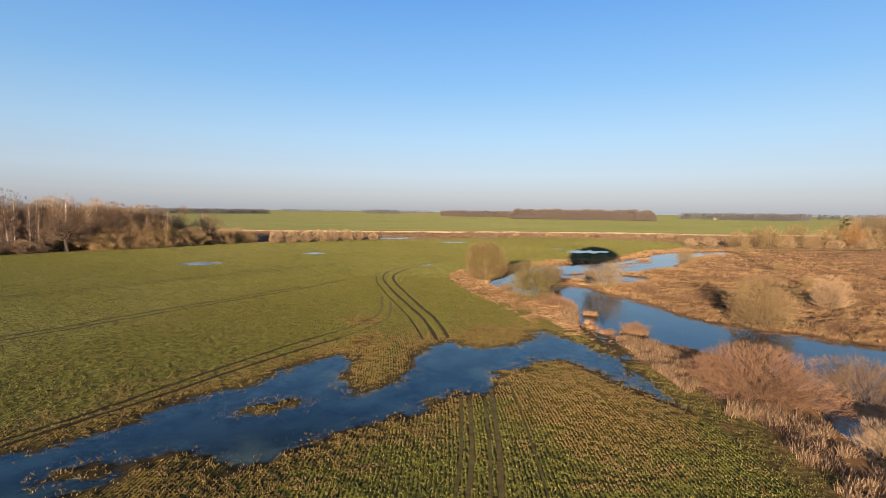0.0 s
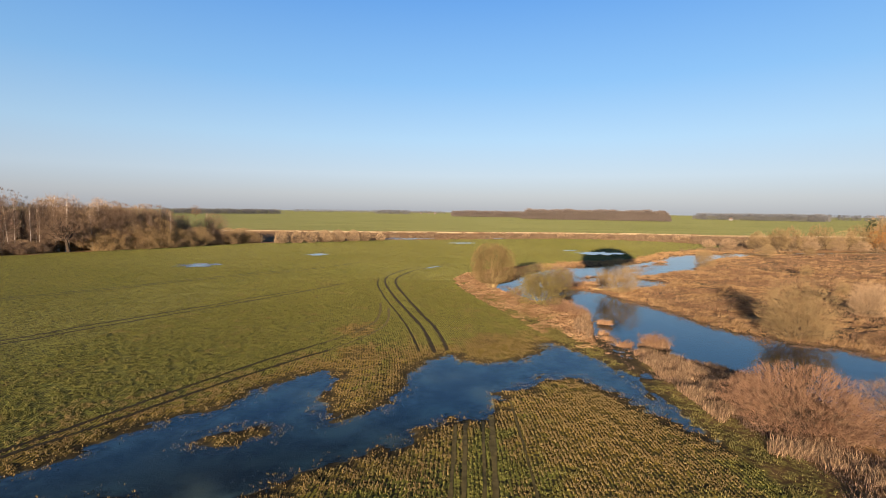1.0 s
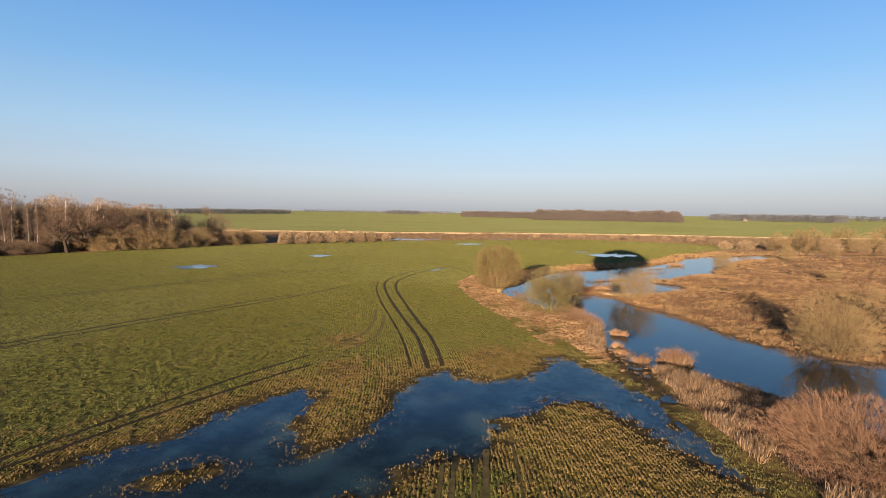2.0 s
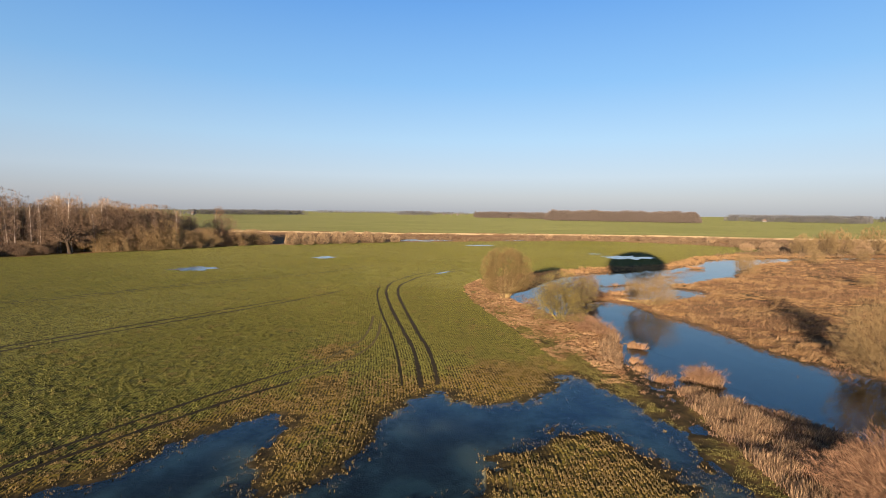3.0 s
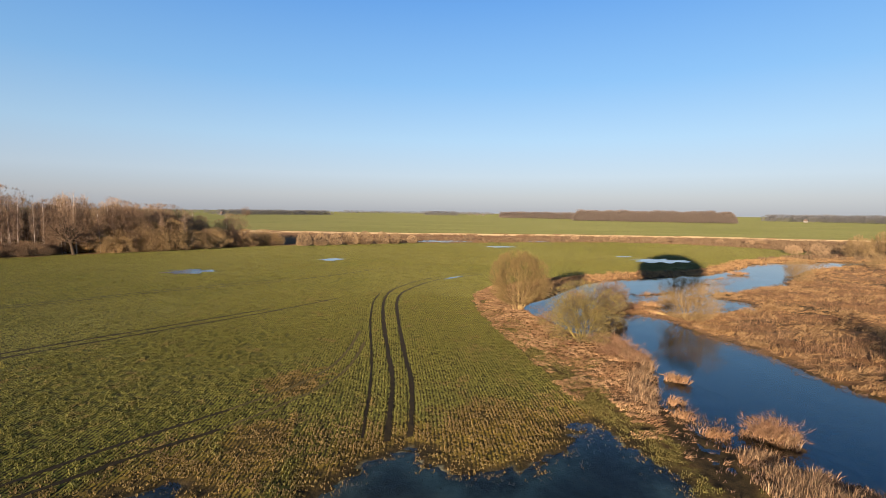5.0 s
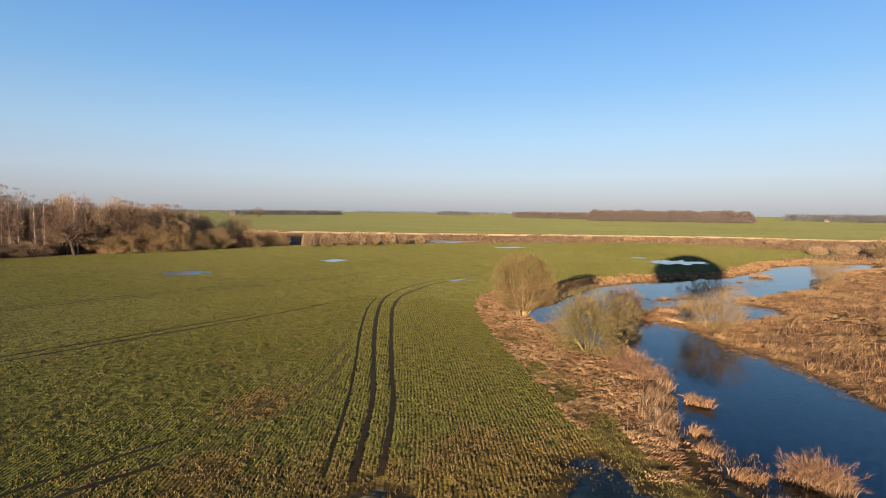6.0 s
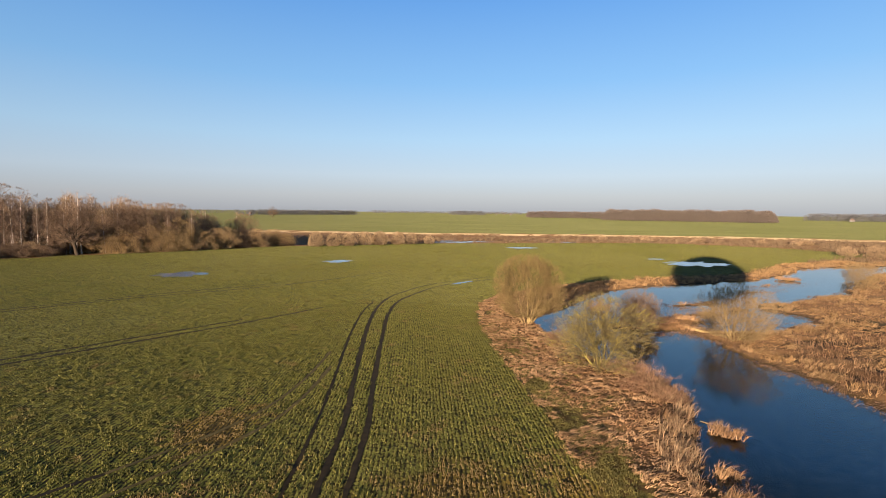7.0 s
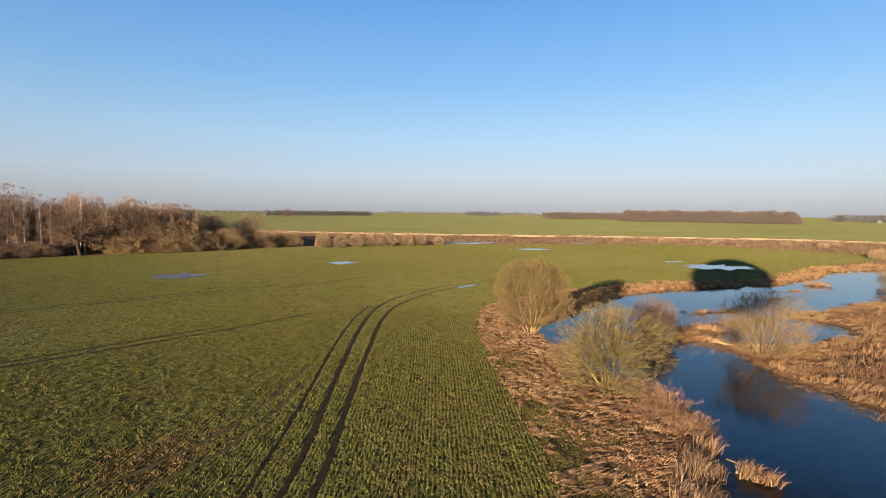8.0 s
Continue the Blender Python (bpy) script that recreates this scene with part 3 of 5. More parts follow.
TRACKS = [(MAIN_RIGHT, 0.46), (MAIN_MID, 0.46), (MAIN_LEFT, 0.24), ([(0.7, 27), (1.5, 34.4), (1.9, 45.6)], 0.26), ([(1.5, 27), (2.3, 34.4), (2.7, 46.0)], 0.34), ([(2.9, 27), (3.6, 34.5), (4.2, 46.8)], 0.24),
          ([(3.6, 27), (4.3, 34.5), (5.0, 48.0)], 0.42), ([(6.6, 27), (6.9, 36), (7.0, 50.5)], 0.18), 
          ([(-46, 14), (-38, 25), (-32.2, 34.6), (-28.3, 41.0), (-25.6, 45.8), (-22.4, 52.0), (-19.2, 57.5), (-16.4, 62.0), (-13.7, 65.6)], 0.42),
          ([(-47, 15.2), (-39, 26.2), (-33.0, 35.2), (-29.9, 40.4), (-27.4, 45.8), (-23.8, 53.4), (-20.8, 59.5), (-18.0, 64.4), (-15.0, 69.0)], 0.38),
          ([(-90, 20), (-56.9, 62.4), (-50.2, 73.8), (-40.4, 90.4), (-30, 108.5), (-24, 121)], 0.5), ([(-92, 21.5), (-58.6, 63.7), (-51.9, 75.1), (-42.1, 91.7), (-31.8, 109.8)], 0.5),
          ([(-120, 40), (-70, 108), (-61.7, 120), (-42, 143), (-28, 171)], 0.5), ([(-122, 41.5), (-71.6, 109.4), (-63.2, 121.6), (-44, 145)], 0.5),
          ([(-13.7, 65.6), (-10.9, 71.2), (-9.0, 77.5), (-8.9, 84), (-10.0, 92)], 0.34), ([(-15.0, 69.0), (-12.0, 75.2), (-10.7, 81), (-10.9, 88), (-12.2, 97)], 0.3)]
track_lines = []
ribbon("field_lane", [(x, y - 13) for x, y in FAR_TRACK], 26.0, "pale straw-grown lane between the reed belt and far fields", 49, LANE)
for k, (pts, w) in enumerate(TRACKS):
    ribbon("wheel_track", pts, w, "dark bare-earth tractor rut pressed into green wheat", 50 + k, WORN if 3 <= k <= 7 or k > 13 else MUD)
    track_lines.append((curve_through(pts, 2), w))
FURROWS = [([(2.0, 123), (5.7, 107), (9.5, 93.4), (12.2, 84.2), (13.9, 77.4)], 0.26), ([(11.4, 98), (13.0, 93), (14.8, 87.9), (17.1, 81.2), (18.4, 77.2)], 0.22)]
for k, (pts, w) in enumerate(FURROWS):
    ribbon("edge_furrow", pts, w, "dark narrow furrow where the wheat meets the straw bank", 80 + k, WORN if k else MUD)


# ---- grasses, reeds and crop ----
def scatter(n, x0, x1, y0, y1, seed):
    g = np.random.default_rng(seed)
    return g.uniform(x0, x1, n), g.uniform(y0, y1, n), g


def blades(x, y, z, g, count, height, width, lean, spread, bend=True, drift=(0, 0)):
    """Tufts of pointed blades: arrays of places in, vertices and triangles out."""
    n = len(x) * count
    px, py, pz = (np.repeat(v, count) for v in (x, y, z))
    hs = np.repeat(height, count) if np.ndim(height) else height
    h = hs * g.uniform(0.6, 1.15, n)
    w = width * g.uniform(0.7, 1.3, n)
    az, face, tip = g.uniform(0, 2 * np.pi, n), g.uniform(0, np.pi, n), g.uniform(0, lean, n)
    px, py = px + np.cos(az) * spread * g.random(n), py + np.sin(az) * spread * g.random(n)
    ux, uy = np.cos(face) * w / 2, np.sin(face) * w / 2
    sway = (patches(px, py, 3.0, 71) - 0.5) * 1.0, (patches(px, py, 3.0, 72) - 0.5) * 1.0
    k = min(1.0, abs(drift[0]) + abs(drift[1])) * 1.6
    ox, oy = np.cos(az) * tip * h + (drift[0] + sway[0] * k) * h, np.sin(az) * tip * h + (drift[1] + sway[1] * k) * h
    up = h * np.sqrt(np.clip(1 - tip ** 2 * 0.7, 0.1, 1))
    a = np.stack([px - ux, py - uy, pz - 0.03], 1)
    b = np.stack([px + ux, py + uy, pz - 0.03], 1)
    d = np.stack([px + ox, py + oy, pz + up], 1)
    if not bend:
        v = np.stack([a, b, d], 1).reshape(-1, 3)
        return v, np.arange(n * 3).reshape(-1, 3)
    m = np.stack([px + ox * 0.35, py + oy * 0.35, pz + up * 0.62], 1)
    e = np.stack([ux, uy, np.zeros(n)], 1) * 0.8
    v = np.stack([a, b, m - e, m + e, d], 1).reshape(-1, 3)
    i = np.arange(n)[:, None] * 5
    return v, np.concatenate([i + [0, 1, 3], i + [0, 3, 2], i + [2, 3, 4]])


def stuff(name, v, f, m, label, category):
    return tagged(new(name, fast_mesh(name, v, f, [m])), label, category, kind="stuff")


def sow_wheat():
    x, y, g = scatter(430000, -46, 23, 27, 128, 11)
    keep = g.random(len(x)) < np.clip(1.25 - np.maximum(np.abs(x + 6) - 18, 0) / 40 - np.maximum(y - 85, 0) / 70, 0.25, 1)
    x, y = x[keep], y[keep]
    guide = curve_through(ROW_GUIDE, 6)
    d = line_distance(x, y, guide, signed=True)
    e = 0.2
    gx = (line_distance(x + e, y, guide, signed=True) - d) / e
    gy = (line_distance(x, y + e, guide, signed=True) - d) / e
    shift = np.round(d / 0.30) * 0.30 - d + g.normal(0, 0.05, len(x))
    straight = (d > -9) & (np.abs(np.hypot(gx, gy) - 1) < 0.1)
    x, y = np.where(straight, x + gx * shift, x), np.where(straight, y + gy * shift, y)
    h, wheat, yellow, wet, *_ = land(x, y)
    straight = straight[(sel := (wheat > 0.6) & (h > LEVEL - 0.14) & (g.random(len(x)) > np.maximum(wet * 0.8, smooth(LEVEL - h, -0.03, 0.10) * 0.97)))]
    x, y, h, yellow = x[sel], y[sel], h[sel], yellow[sel]
    clump = smooth(patches(x, y, 0.5, 31), 0.34, 0.68) * (0.45 + 0.7 * patches(x, y, 4, 32))
    keep = g.random(len(x)) < np.where(straight, 0.16 + 1.15 * clump, 0.04 + 1.55 * clump)
    for line, w in track_lines:
        keep &= line_distance(x, y, line) > w * 0.62 + 0.05
    x, y, h, yellow = x[keep], y[keep], h[keep], yellow[keep]
    v, f = blades(x, y, h, g, 3, g.uniform(0.10, 0.19, len(x)), 0.075, 0.75, 0.07, False)
    me = fast_mesh("wheat_crop", v, f, [WHEAT])
    dry = np.clip(smooth(yellow + (patches(x, y, 2.0, 33) - 0.5) * 0.7 + (patches(x, y, 0.6, 34) - 0.5) * 0.3, 0.12, 0.5), 0, 1)
    me.attributes.new("dry", "FLOAT", "POINT").data.foreach_set("value", np.repeat(dry, 9).astype(np.float32))
    return tagged(new("wheat_crop", me), "low green winter wheat, yellowed beside the floodwater", "crop", kind="stuff")


sow_wheat()


def sow_far_wheat():
    """Coarser tufts where the field is farther off."""
    x, y, g = scatter(420000, -160, 150, 40, 335, 12)
    dist = np.hypot(x - 6, y - 25)
    keep = (dist > 50) & ~((x > -46) & (y < 128)) & (g.random(len(x)) < np.clip(90 / dist, 0.3, 1))
    keep &= np.abs(np.arctan2(x - 6, y - 5)) < 0.95
    x, y = x[keep], y[keep]
    h, wheat, yellow, wet, *_ = land(x, y)
    keep = (wheat > 0.6) & (h > LEVEL + 0.02)
    keep &= g.random(len(x)) < 0.06 + 1.25 * smooth(patches(x, y, 1.1, 35), 0.32, 0.7)
    for px, py, pa, pb, _ in PUDDLES:
        keep &= np.hypot((x - px) / (pa * 1.15), (y - py) / (pb * 1.15)) > 1
    for line, w in track_lines:
        keep &= line_distance(x, y, line) > w * 0.9
    x, y, h = x[keep], y[keep], h[keep]
    v, f = blades(x, y, h, g, 3, g.uniform(0.12, 0.22, len(x)), 0.16, 0.8, 0.16, False)
    me = fast_mesh("wheat_field", v, f, [FAR_WHEAT])
    me.attributes.new("dry", "FLOAT", "POINT").data.foreach_set("value", np.repeat(0.25 * patches(x, y, 25, 36), 9).astype(np.float32))
    return tagged(new("wheat_field", me), "winter wheat stretching away to the wood and the reed belt", "crop", kind="stuff")


sow_far_wheat()


def reeds_where(n, box, seed, test, count, height, width, lean, spread, mat, name, label, drift=(0.18, 0.1), bend=True, swell=0.0):
    x, y, g = scatter(n, *box, seed)
    clear = ~((x < -38) & (y < 300) & (y > 200))          # room for the hedge
    x, y = x[clear], y[clear]
    h, wheat, yellow, wet, straw, marsh, verge = land(x, y)
    r, c = water_distances(x, y)
    keep = (h > LEVEL - 0.02) & (wheat < 0.5) & test(x, y, r, c, straw, marsh, verge, g)
    keep &= (area_distance(x, y, SADDLE) > -0.2) | (g.random(len(x)) < 0.05)
    x, y, h = x[keep], y[keep], h[keep]
    if swell:                  # combed into long low windrows with bare gaps between
        ridge = patches(x * 0.32 + y * 0.1, y - 0.25 * x, 0.42 if swell < 0.2 else 0.9, seed + 7) * 0.6 + patches(x * 0.6, y, 1.5 if swell < 0.2 else 4.0, seed + 8) * 0.4
        stay = ridge > (0.24 if swell < 0.2 else 0.42)
        x, y, h, ridge = x[stay], y[stay], h[stay], ridge[stay]
        h = h + swell * smooth(ridge, 0.36, 0.72)
    hs = g.uniform(*height, len(x)) * (0.6 + 0.8 * patches(x, y, 3.0, seed))
    v, f = blades(x, y, h, g, count, hs, width, lean, spread, bend, drift)
    return stuff(name, v, f, mat, label, "reeds")


reeds_where(20000, (22.5, 37, 26, 71), 41, lambda x, y, r, c, s, m, v, g: (x > reed_line(y)) & (r > 0.5) & (c > 1.6) & (patches(x, y, 2.0, 60) + 0.5 * patches(x, y, 0.8, 62) > np.where(y < 47, 0.92, 0.66) + 0.05 * np.maximum(x - reed_line(y) - 3.5, 0)), 8, (0.3, 0.8), 0.04, 1.05, 0.35, ROSY,
            "reed_bed", "tall pale dry reeds leaning along the river's near bank")
reeds_where(62000, (-2, 40, 66, 166), 42, lambda x, y, r, c, s, m, v, g: (x < 27 + 0.0 * y) & (r > 0.05) & (r < 15) & (c > 1.0) & (v < 0.6) & (g.random(len(x)) < 0.85), 7, (0.10, 0.22), 0.065, 0.9, 0.25, BANK,
            "bank_grass", "flattened straw-coloured grass on the field's river bank", (1.7, -0.7), True, 0.11)
reeds_where(52000, (-2, 32, 66, 120), 56, lambda x, y, r, c, s, m, v, g: (x < 27) & (r > 4.6) & (r < 16) & (c > 1.0) & (patches(x, y, 2.4, 57) + 0.4 * patches(x, y, 0.7, 59) > 0.78 - 0.055 * (r - 4.6)), 6, (0.08, 0.2), 0.05, 0.9, 0.3, SEDGE,
            "bank_turf", "green turf growing through the straw beside the wheat", (0.4, -0.2), False)
reeds_where(2600, (-2, 40, 66, 150), 58, lambda x, y, r, c, s, m, v, g: (x < 27) & (r > 0.2) & (r < 5) & (c > 1.0) & (patches(x, y, 2.0, 59) > 0.5), 9, (0.3, 0.7), 0.045, 0.9, 0.4, BANK,
            "bank_stalks", "rusty grass stalks standing at the river's edge")
reeds_where(7000, (21, 38, 24, 72), 49, lambda x, y, r, c, s, m, v, g: (r > 0.05) & (c > 1.0) & (v < 0.35) & (patches(x, y, 1.6, 65) > np.where(y < 48, 0.2, 0.1)), 7, (0.15, 0.4), 0.05, 1.2, 0.35, LITTER,
            "bank_litter", "matted rusty grass and dead stems on the near bank", (0.3, 0.2))
reeds_where(1800, (18, 28, 74, 101), 43, lambda x, y, r, c, s, m, v, g: (r > 0.0) & (r < 2.6) & (patches(x, y, 1.8, 61) > 0.45), 12, (0.6, 1.3), 0.04, 0.75, 0.4, ROSY,
            "tall_bank_grass", "upright rust-brown grass at the tip of the bank")
reeds_where(20000, (14, 160, 140, 275), 44, lambda x, y, r, c, s, m, v, g: (r > 0.1) & (r < 12) & (y > 128 + 0.72 * (x - 14)), 9, (0.3, 0.75), 0.07, 0.9, 0.5, REED,
            "reed_fringe", "tan reed fringe between wheat and the upper river")
def in_marsh(x, y, r, g):
    return (x > 36) & (y < 128 + 0.72 * (x - 14)) & (r > 0.3) & (g.random(len(x)) < np.clip(1.3 - (np.hypot(x - 12, y - 45) - 60) / 130, 0.25, 1))


def tall_patch(x, y):
    return patches(x, y, 9, 66) + 0.6 * patches(x, y, 3.2, 67) + 0.3 * patches(x, y, 1.1, 68)


reeds_where(60000, (36, 190, 40, 240), 45, lambda x, y, r, c, s, m, v, g: in_marsh(x, y, r, g) & (tall_patch(x, y) > 0.85) & (r > 1.5), 8, (0.35, 0.95), 0.05, 0.85, 0.5, BOG, "marsh_weeds",
            "rust-brown dead weeds standing in the marsh", (0.05, 0.05), False)
reeds_where(90000, (36, 190, 40, 240), 55, lambda x, y, r, c, s, m, v, g: in_marsh(x, y, r, g) & (tall_patch(x, y) < 1.0), 6, (0.16, 0.36), 0.065, 1.0, 0.4, REED, "marsh_straw",
            "flattened straw-coloured sedge between the marsh weeds", (1.5, -0.5), False, 0.5)
reeds_where(14000, (34, 110, 40, 190), 46, lambda x, y, r, c, s, m, v, g: (x > 34) & (r > 0.0) & (r < 3.0) & (y < 128 + 0.72 * (x - 14)) & (r > 0.9) & (patches(x, y, 3.0, 62) > 0.5), 12, (0.35, 0.85), 0.06, 1.1, 0.45, REED,
            "reed_edge", "golden dry reeds drooping over the marsh's waterline", (-0.3, -0.2))
reeds_where(22000, (6, 28, 27, 104), 47, lambda x, y, r, c, s, m, v, g: (v > 0.3) & (patches(x, y, 1.1, 98) + 0.5 * patches(x, y, 0.45, 99) > 0.68) & (r > 0.2), 9, (0.07, 0.18), 0.06, 1.0, 0.3, SEDGE, "verge_grass", "short mossy green grass along the flooded verge", (0, 0), False)
reeds_where(16000, (-130, 330, 236, 440), 48, lambda x, y, r, c, s, m, v, g: (r > 1) & (line_distance(x, y, far_track, signed=True) > 30) & (patches(x, y, 14, 63) + 0.4 * patches(x, y, 5, 64) > np.where(x > 20, 0.35, 0.75)), 6, (0.7, 1.6), 0.3, 0.5, 0.9, BELT,
            "far_reed_belt", "brown reed belt and low thicket beyond the wheat field", (0, 0), False)


def marsh_tussocks():
    """Fountains of pale sedge, thick along the waterline and in drifts over the marsh."""
    x, y, g = scatter(16000, 34, 150, 40, 215, 88)
    r, c = water_distances(x, y)
    drift = patches(x * 0.7, y * 1.3, 6.0, 89) + 0.5 * patches(x, y, 2.0, 90)
    keep = (r > 0.7) & in_marsh(x, y, r, g) & (g.random(len(x)) < np.where(r < 4.5, 0.62 * (patches(x, y, 3.0, 92) > 0.3), 0.34 * smooth(drift, 0.75, 1.05)))
    x, y = x[keep], y[keep]
    v, f = blades(x, y, land(x, y)[0], g, 50, g.uniform(0.35, 0.95, len(x)), 0.055, 1.1, 0.55, True, (0.4, -0.3))
    return stuff("sedge_tussocks", v, f, TUFT, "pale golden sedge tussocks drooping over the marsh", "reeds")


marsh_tussocks()


def waterline_litter():
    """Flattened wet stems strewn along the marsh's muddy waterline and on the shallows."""
    x, y, g = scatter(60000, 32, 110, 44, 190, 93)
    r, c = water_distances(x, y)
    keep = (r > -1.4) & (r < 1.6) & (x > 32) & (y < 128 + 0.72 * (x - 14)) & (patches(x, y, 1.5, 94) > np.where(r < 0, 0.52, 0.3))
    keep &= x > 38 - 0.1 * (y - 70)
    x, y = x[keep], y[keep]
    v, f = blades(x, y, np.maximum(land(x, y)[0], LEVEL) + 0.05, g, 4, 0.3, 0.05, 1.19, 0.3, False, (0.7, -0.3))
    return stuff("waterline_litter", v, f, LITTER, "dark wet reed litter along the marsh's waterline", "reeds")


waterline_litter()


# ---- trees and bushes ----
class Wood:
    """Gathers tapering branch pieces and fine twigs, thick ones apart from thin ones."""

    def __init__(self, seed):
        self.r = random.Random(seed)
        self.thick, self.thin, self.twigs, self.clouds = [], [], [], []

    def turned(self, d, angle):
        r = self.r
        side = d.cross(Vector((r.gauss(0, 1), r.gauss(0, 1), r.gauss(0, 1))))
        side = side.normalized() if side.length > 1e-5 else Vector((1, 0, 0))
        return (d * math.cos(angle) + side * math.sin(angle)).normalized()

    def limb(self, p, d, length, radius, depth, c):
        r = self.r
        last = depth >= c["depth"]
        n = max(2, int(length / c["step"]))
        bag = self.thick if depth <= c.get("thick", 0) else self.thin
        for i in range(n):
            d = self.turned(d, r.gauss(0, c["wander"]))
            d = (d + Vector((0, 0, c["rise"][min(depth, len(c["rise"]) - 1)]))).normalized()
            q = p + d * (length / n)
            ra, rb = radius * (1 - 0.8 * i / n), radius * (1 - 0.8 * (i + 1) / n)
            bag.append((p, q, ra, rb))
            share = (i + 1) / n
            if not last and share > c["bare"][min(depth, len(c["bare"]) - 1)]:
                for _ in range(c["kids"][min(depth, len(c["kids"]) - 1)]):
                    kid = self.turned(d, radians(r.uniform(*c["angle"])))
                    self.limb(q, kid, length * c["ratio"] * r.uniform(0.6, 1.1) * (1.15 - 0.6 * share), max(0.012, rb * 0.6), depth + 1, c)
            if depth >= c["depth"] - c.get("early", 0):
                for _ in range(c["twigs"]):
                    self.twigs.append((p.lerp(q, r.random()), self.turned(d, radians(r.uniform(10, 60))), c["twig"] * r.uniform(0.5, 1.2)))
            p = q

    def pieces(self, bag):
        a = np.array([s[0] for s in bag]); b = np.array([s[1] for s in bag])
        ra = np.array([s[2] for s in bag])[:, None]; rb = np.array([s[3] for s in bag])[:, None]
        d = b - a
        d /= np.linalg.norm(d, axis=1)[:, None] + 1e-9
        ref = np.where(np.abs(d[:, 2:3]) > 0.9, [[1.0, 0, 0]], [[0, 0, 1.0]])
        u = np.cross(d, ref); u /= np.linalg.norm(u, axis=1)[:, None] + 1e-9
        w = np.cross(d, u)
        k = 5 if ra.max() > 0.12 else 3
        rings = []
        for p, r in ((a, ra), (b, rb)):
            for j in range(k):
                t = 2 * math.pi * j / k
                rings.append(p + (u * math.cos(t) + w * math.sin(t)) * r)
        v = np.stack(rings, 1).reshape(-1, 3)
        i = np.arange(len(a))[:, None] * 2 * k
        f = np.concatenate([i + [j, (j + 1) % k, k + (j + 1) % k, k + j] for j in range(k)])
        return v, f

    def dome(self, n, rx, z0, z1, length, shell=0.5, rise=0.35, spray=5, waist=0.42, ry=None, rough=0.14, root=-0.2):
        """Sprays of fine twigs that fill a lobed dome from z0 to z1, denser towards its skin."""
        g = np.random.default_rng(int(self.r.random() * 1e6))
        m = n // spray
        d = g.normal(size=(m, 3))
        d /= np.linalg.norm(d, axis=1)[:, None]
        az, el = np.arctan2(d[:, 1], d[:, 0]), np.arcsin(d[:, 2])
        ph = g.uniform(0, 6.28, 4)
        lobe = 1 + rough * (np.sin(3 * az + ph[0] + 2 * el) + 0.8 * np.sin(5 * az + ph[1] - 3 * el) + 0.6 * np.sin(8 * az + 5 * el + ph[2]) + 0.6 * np.sin(4 * el + ph[3] + 2 * az))
        r = (shell + (1 - shell) * g.random(m) ** 0.6) * lobe
        zc = z0 + (z1 - z0) * waist
        r = r * np.where(d[:, 2] < 0, np.clip(np.sqrt(1 - d[:, 2] ** 2), 0.25, 1) ** -0.55, 1)
        p = np.stack([d[:, 0] * rx * r, d[:, 1] * (ry or rx) * r, zc + d[:, 2] * np.where(d[:, 2] > 0, z1 - zc, zc - z0) * np.minimum(r, 1)], 1)
        way = p - np.array([0, 0, z0 + root * (z1 - z0)])
        way /= np.linalg.norm(way, axis=1)[:, None] + 1e-9
        p, way = np.repeat(p, spray, 0), np.repeat(way, spray, 0)
        way = way + [0, 0, rise] + g.normal(0, 0.42, way.shape)
        way /= np.linalg.norm(way, axis=1)[:, None] + 1e-9
        l = length * g.uniform(0.5, 1.25, len(p))
        p = p - way * (l * 0.5)[:, None] + g.normal(0, length * 0.12, p.shape)
        p[:, 2] = np.maximum(p[:, 2], 0.05)
        self.clouds.append((p, way, l))

    def twig_triangles(self, width):
        p = np.array([t[0] for t in self.twigs]); d = np.array([t[1] for t in self.twigs]); l = np.array([t[2] for t in self.twigs]).reshape(-1, 1)
        for cp, cd, cl in self.clouds:
            p, d, l = np.concatenate([p.reshape(-1, 3), cp]), np.concatenate([d.reshape(-1, 3), cd]), np.concatenate([l, cl[:, None]])
        g = np.random.default_rng(len(p))
        s = np.cross(d, g.normal(size=d.shape)); s /= np.linalg.norm(s, axis=1)[:, None] + 1e-9
        v = np.stack([p - s * width / 2, p + s * width / 2, p + d * l], 1).reshape(-1, 3)
        return v, np.arange(len(p) * 3).reshape(-1, 3)


def plant(name, seed, starts, c, bark, twig, label, category, group="", low="stem", domes=()):
    """A tree or bush: starts are (place, way, length, radius) of its stems. Parts: the bare stems, each by itself, and the twiggy crown."""
    w = Wood(seed)
    root = tagged(new(name), label, category, group)
    apart = c.get("apart", True)
    done = 0
    for p, d, l, r in starts(w.r):
        w.limb(Vector(p), Vector(d).normalized(), l, r, 0, c)
        if apart and done < 40:
            part(low, fast_mesh(low, *w.pieces(w.thick), [bark], True), root)
            w.thick, done = [], done + 1
    for dome in domes:
        w.dome(*dome[0], **dome[1])
    if w.thick:
        tagged(part(low, fast_mesh(low, *w.pieces(w.thick), [bark], True), root), kind="stuff")
    v, f = w.pieces(w.thin)
    tv, tf = w.twig_triangles(c["width"])
    v2, f2 = np.concatenate([v, tv]), np.concatenate([f[:, [0, 1, 2]], f[:, [0, 2, 3]], tf + len(v)])
    tagged(part("crown", fast_mesh("crown", v2, f2, [twig]), root), kind="stuff")
    return root


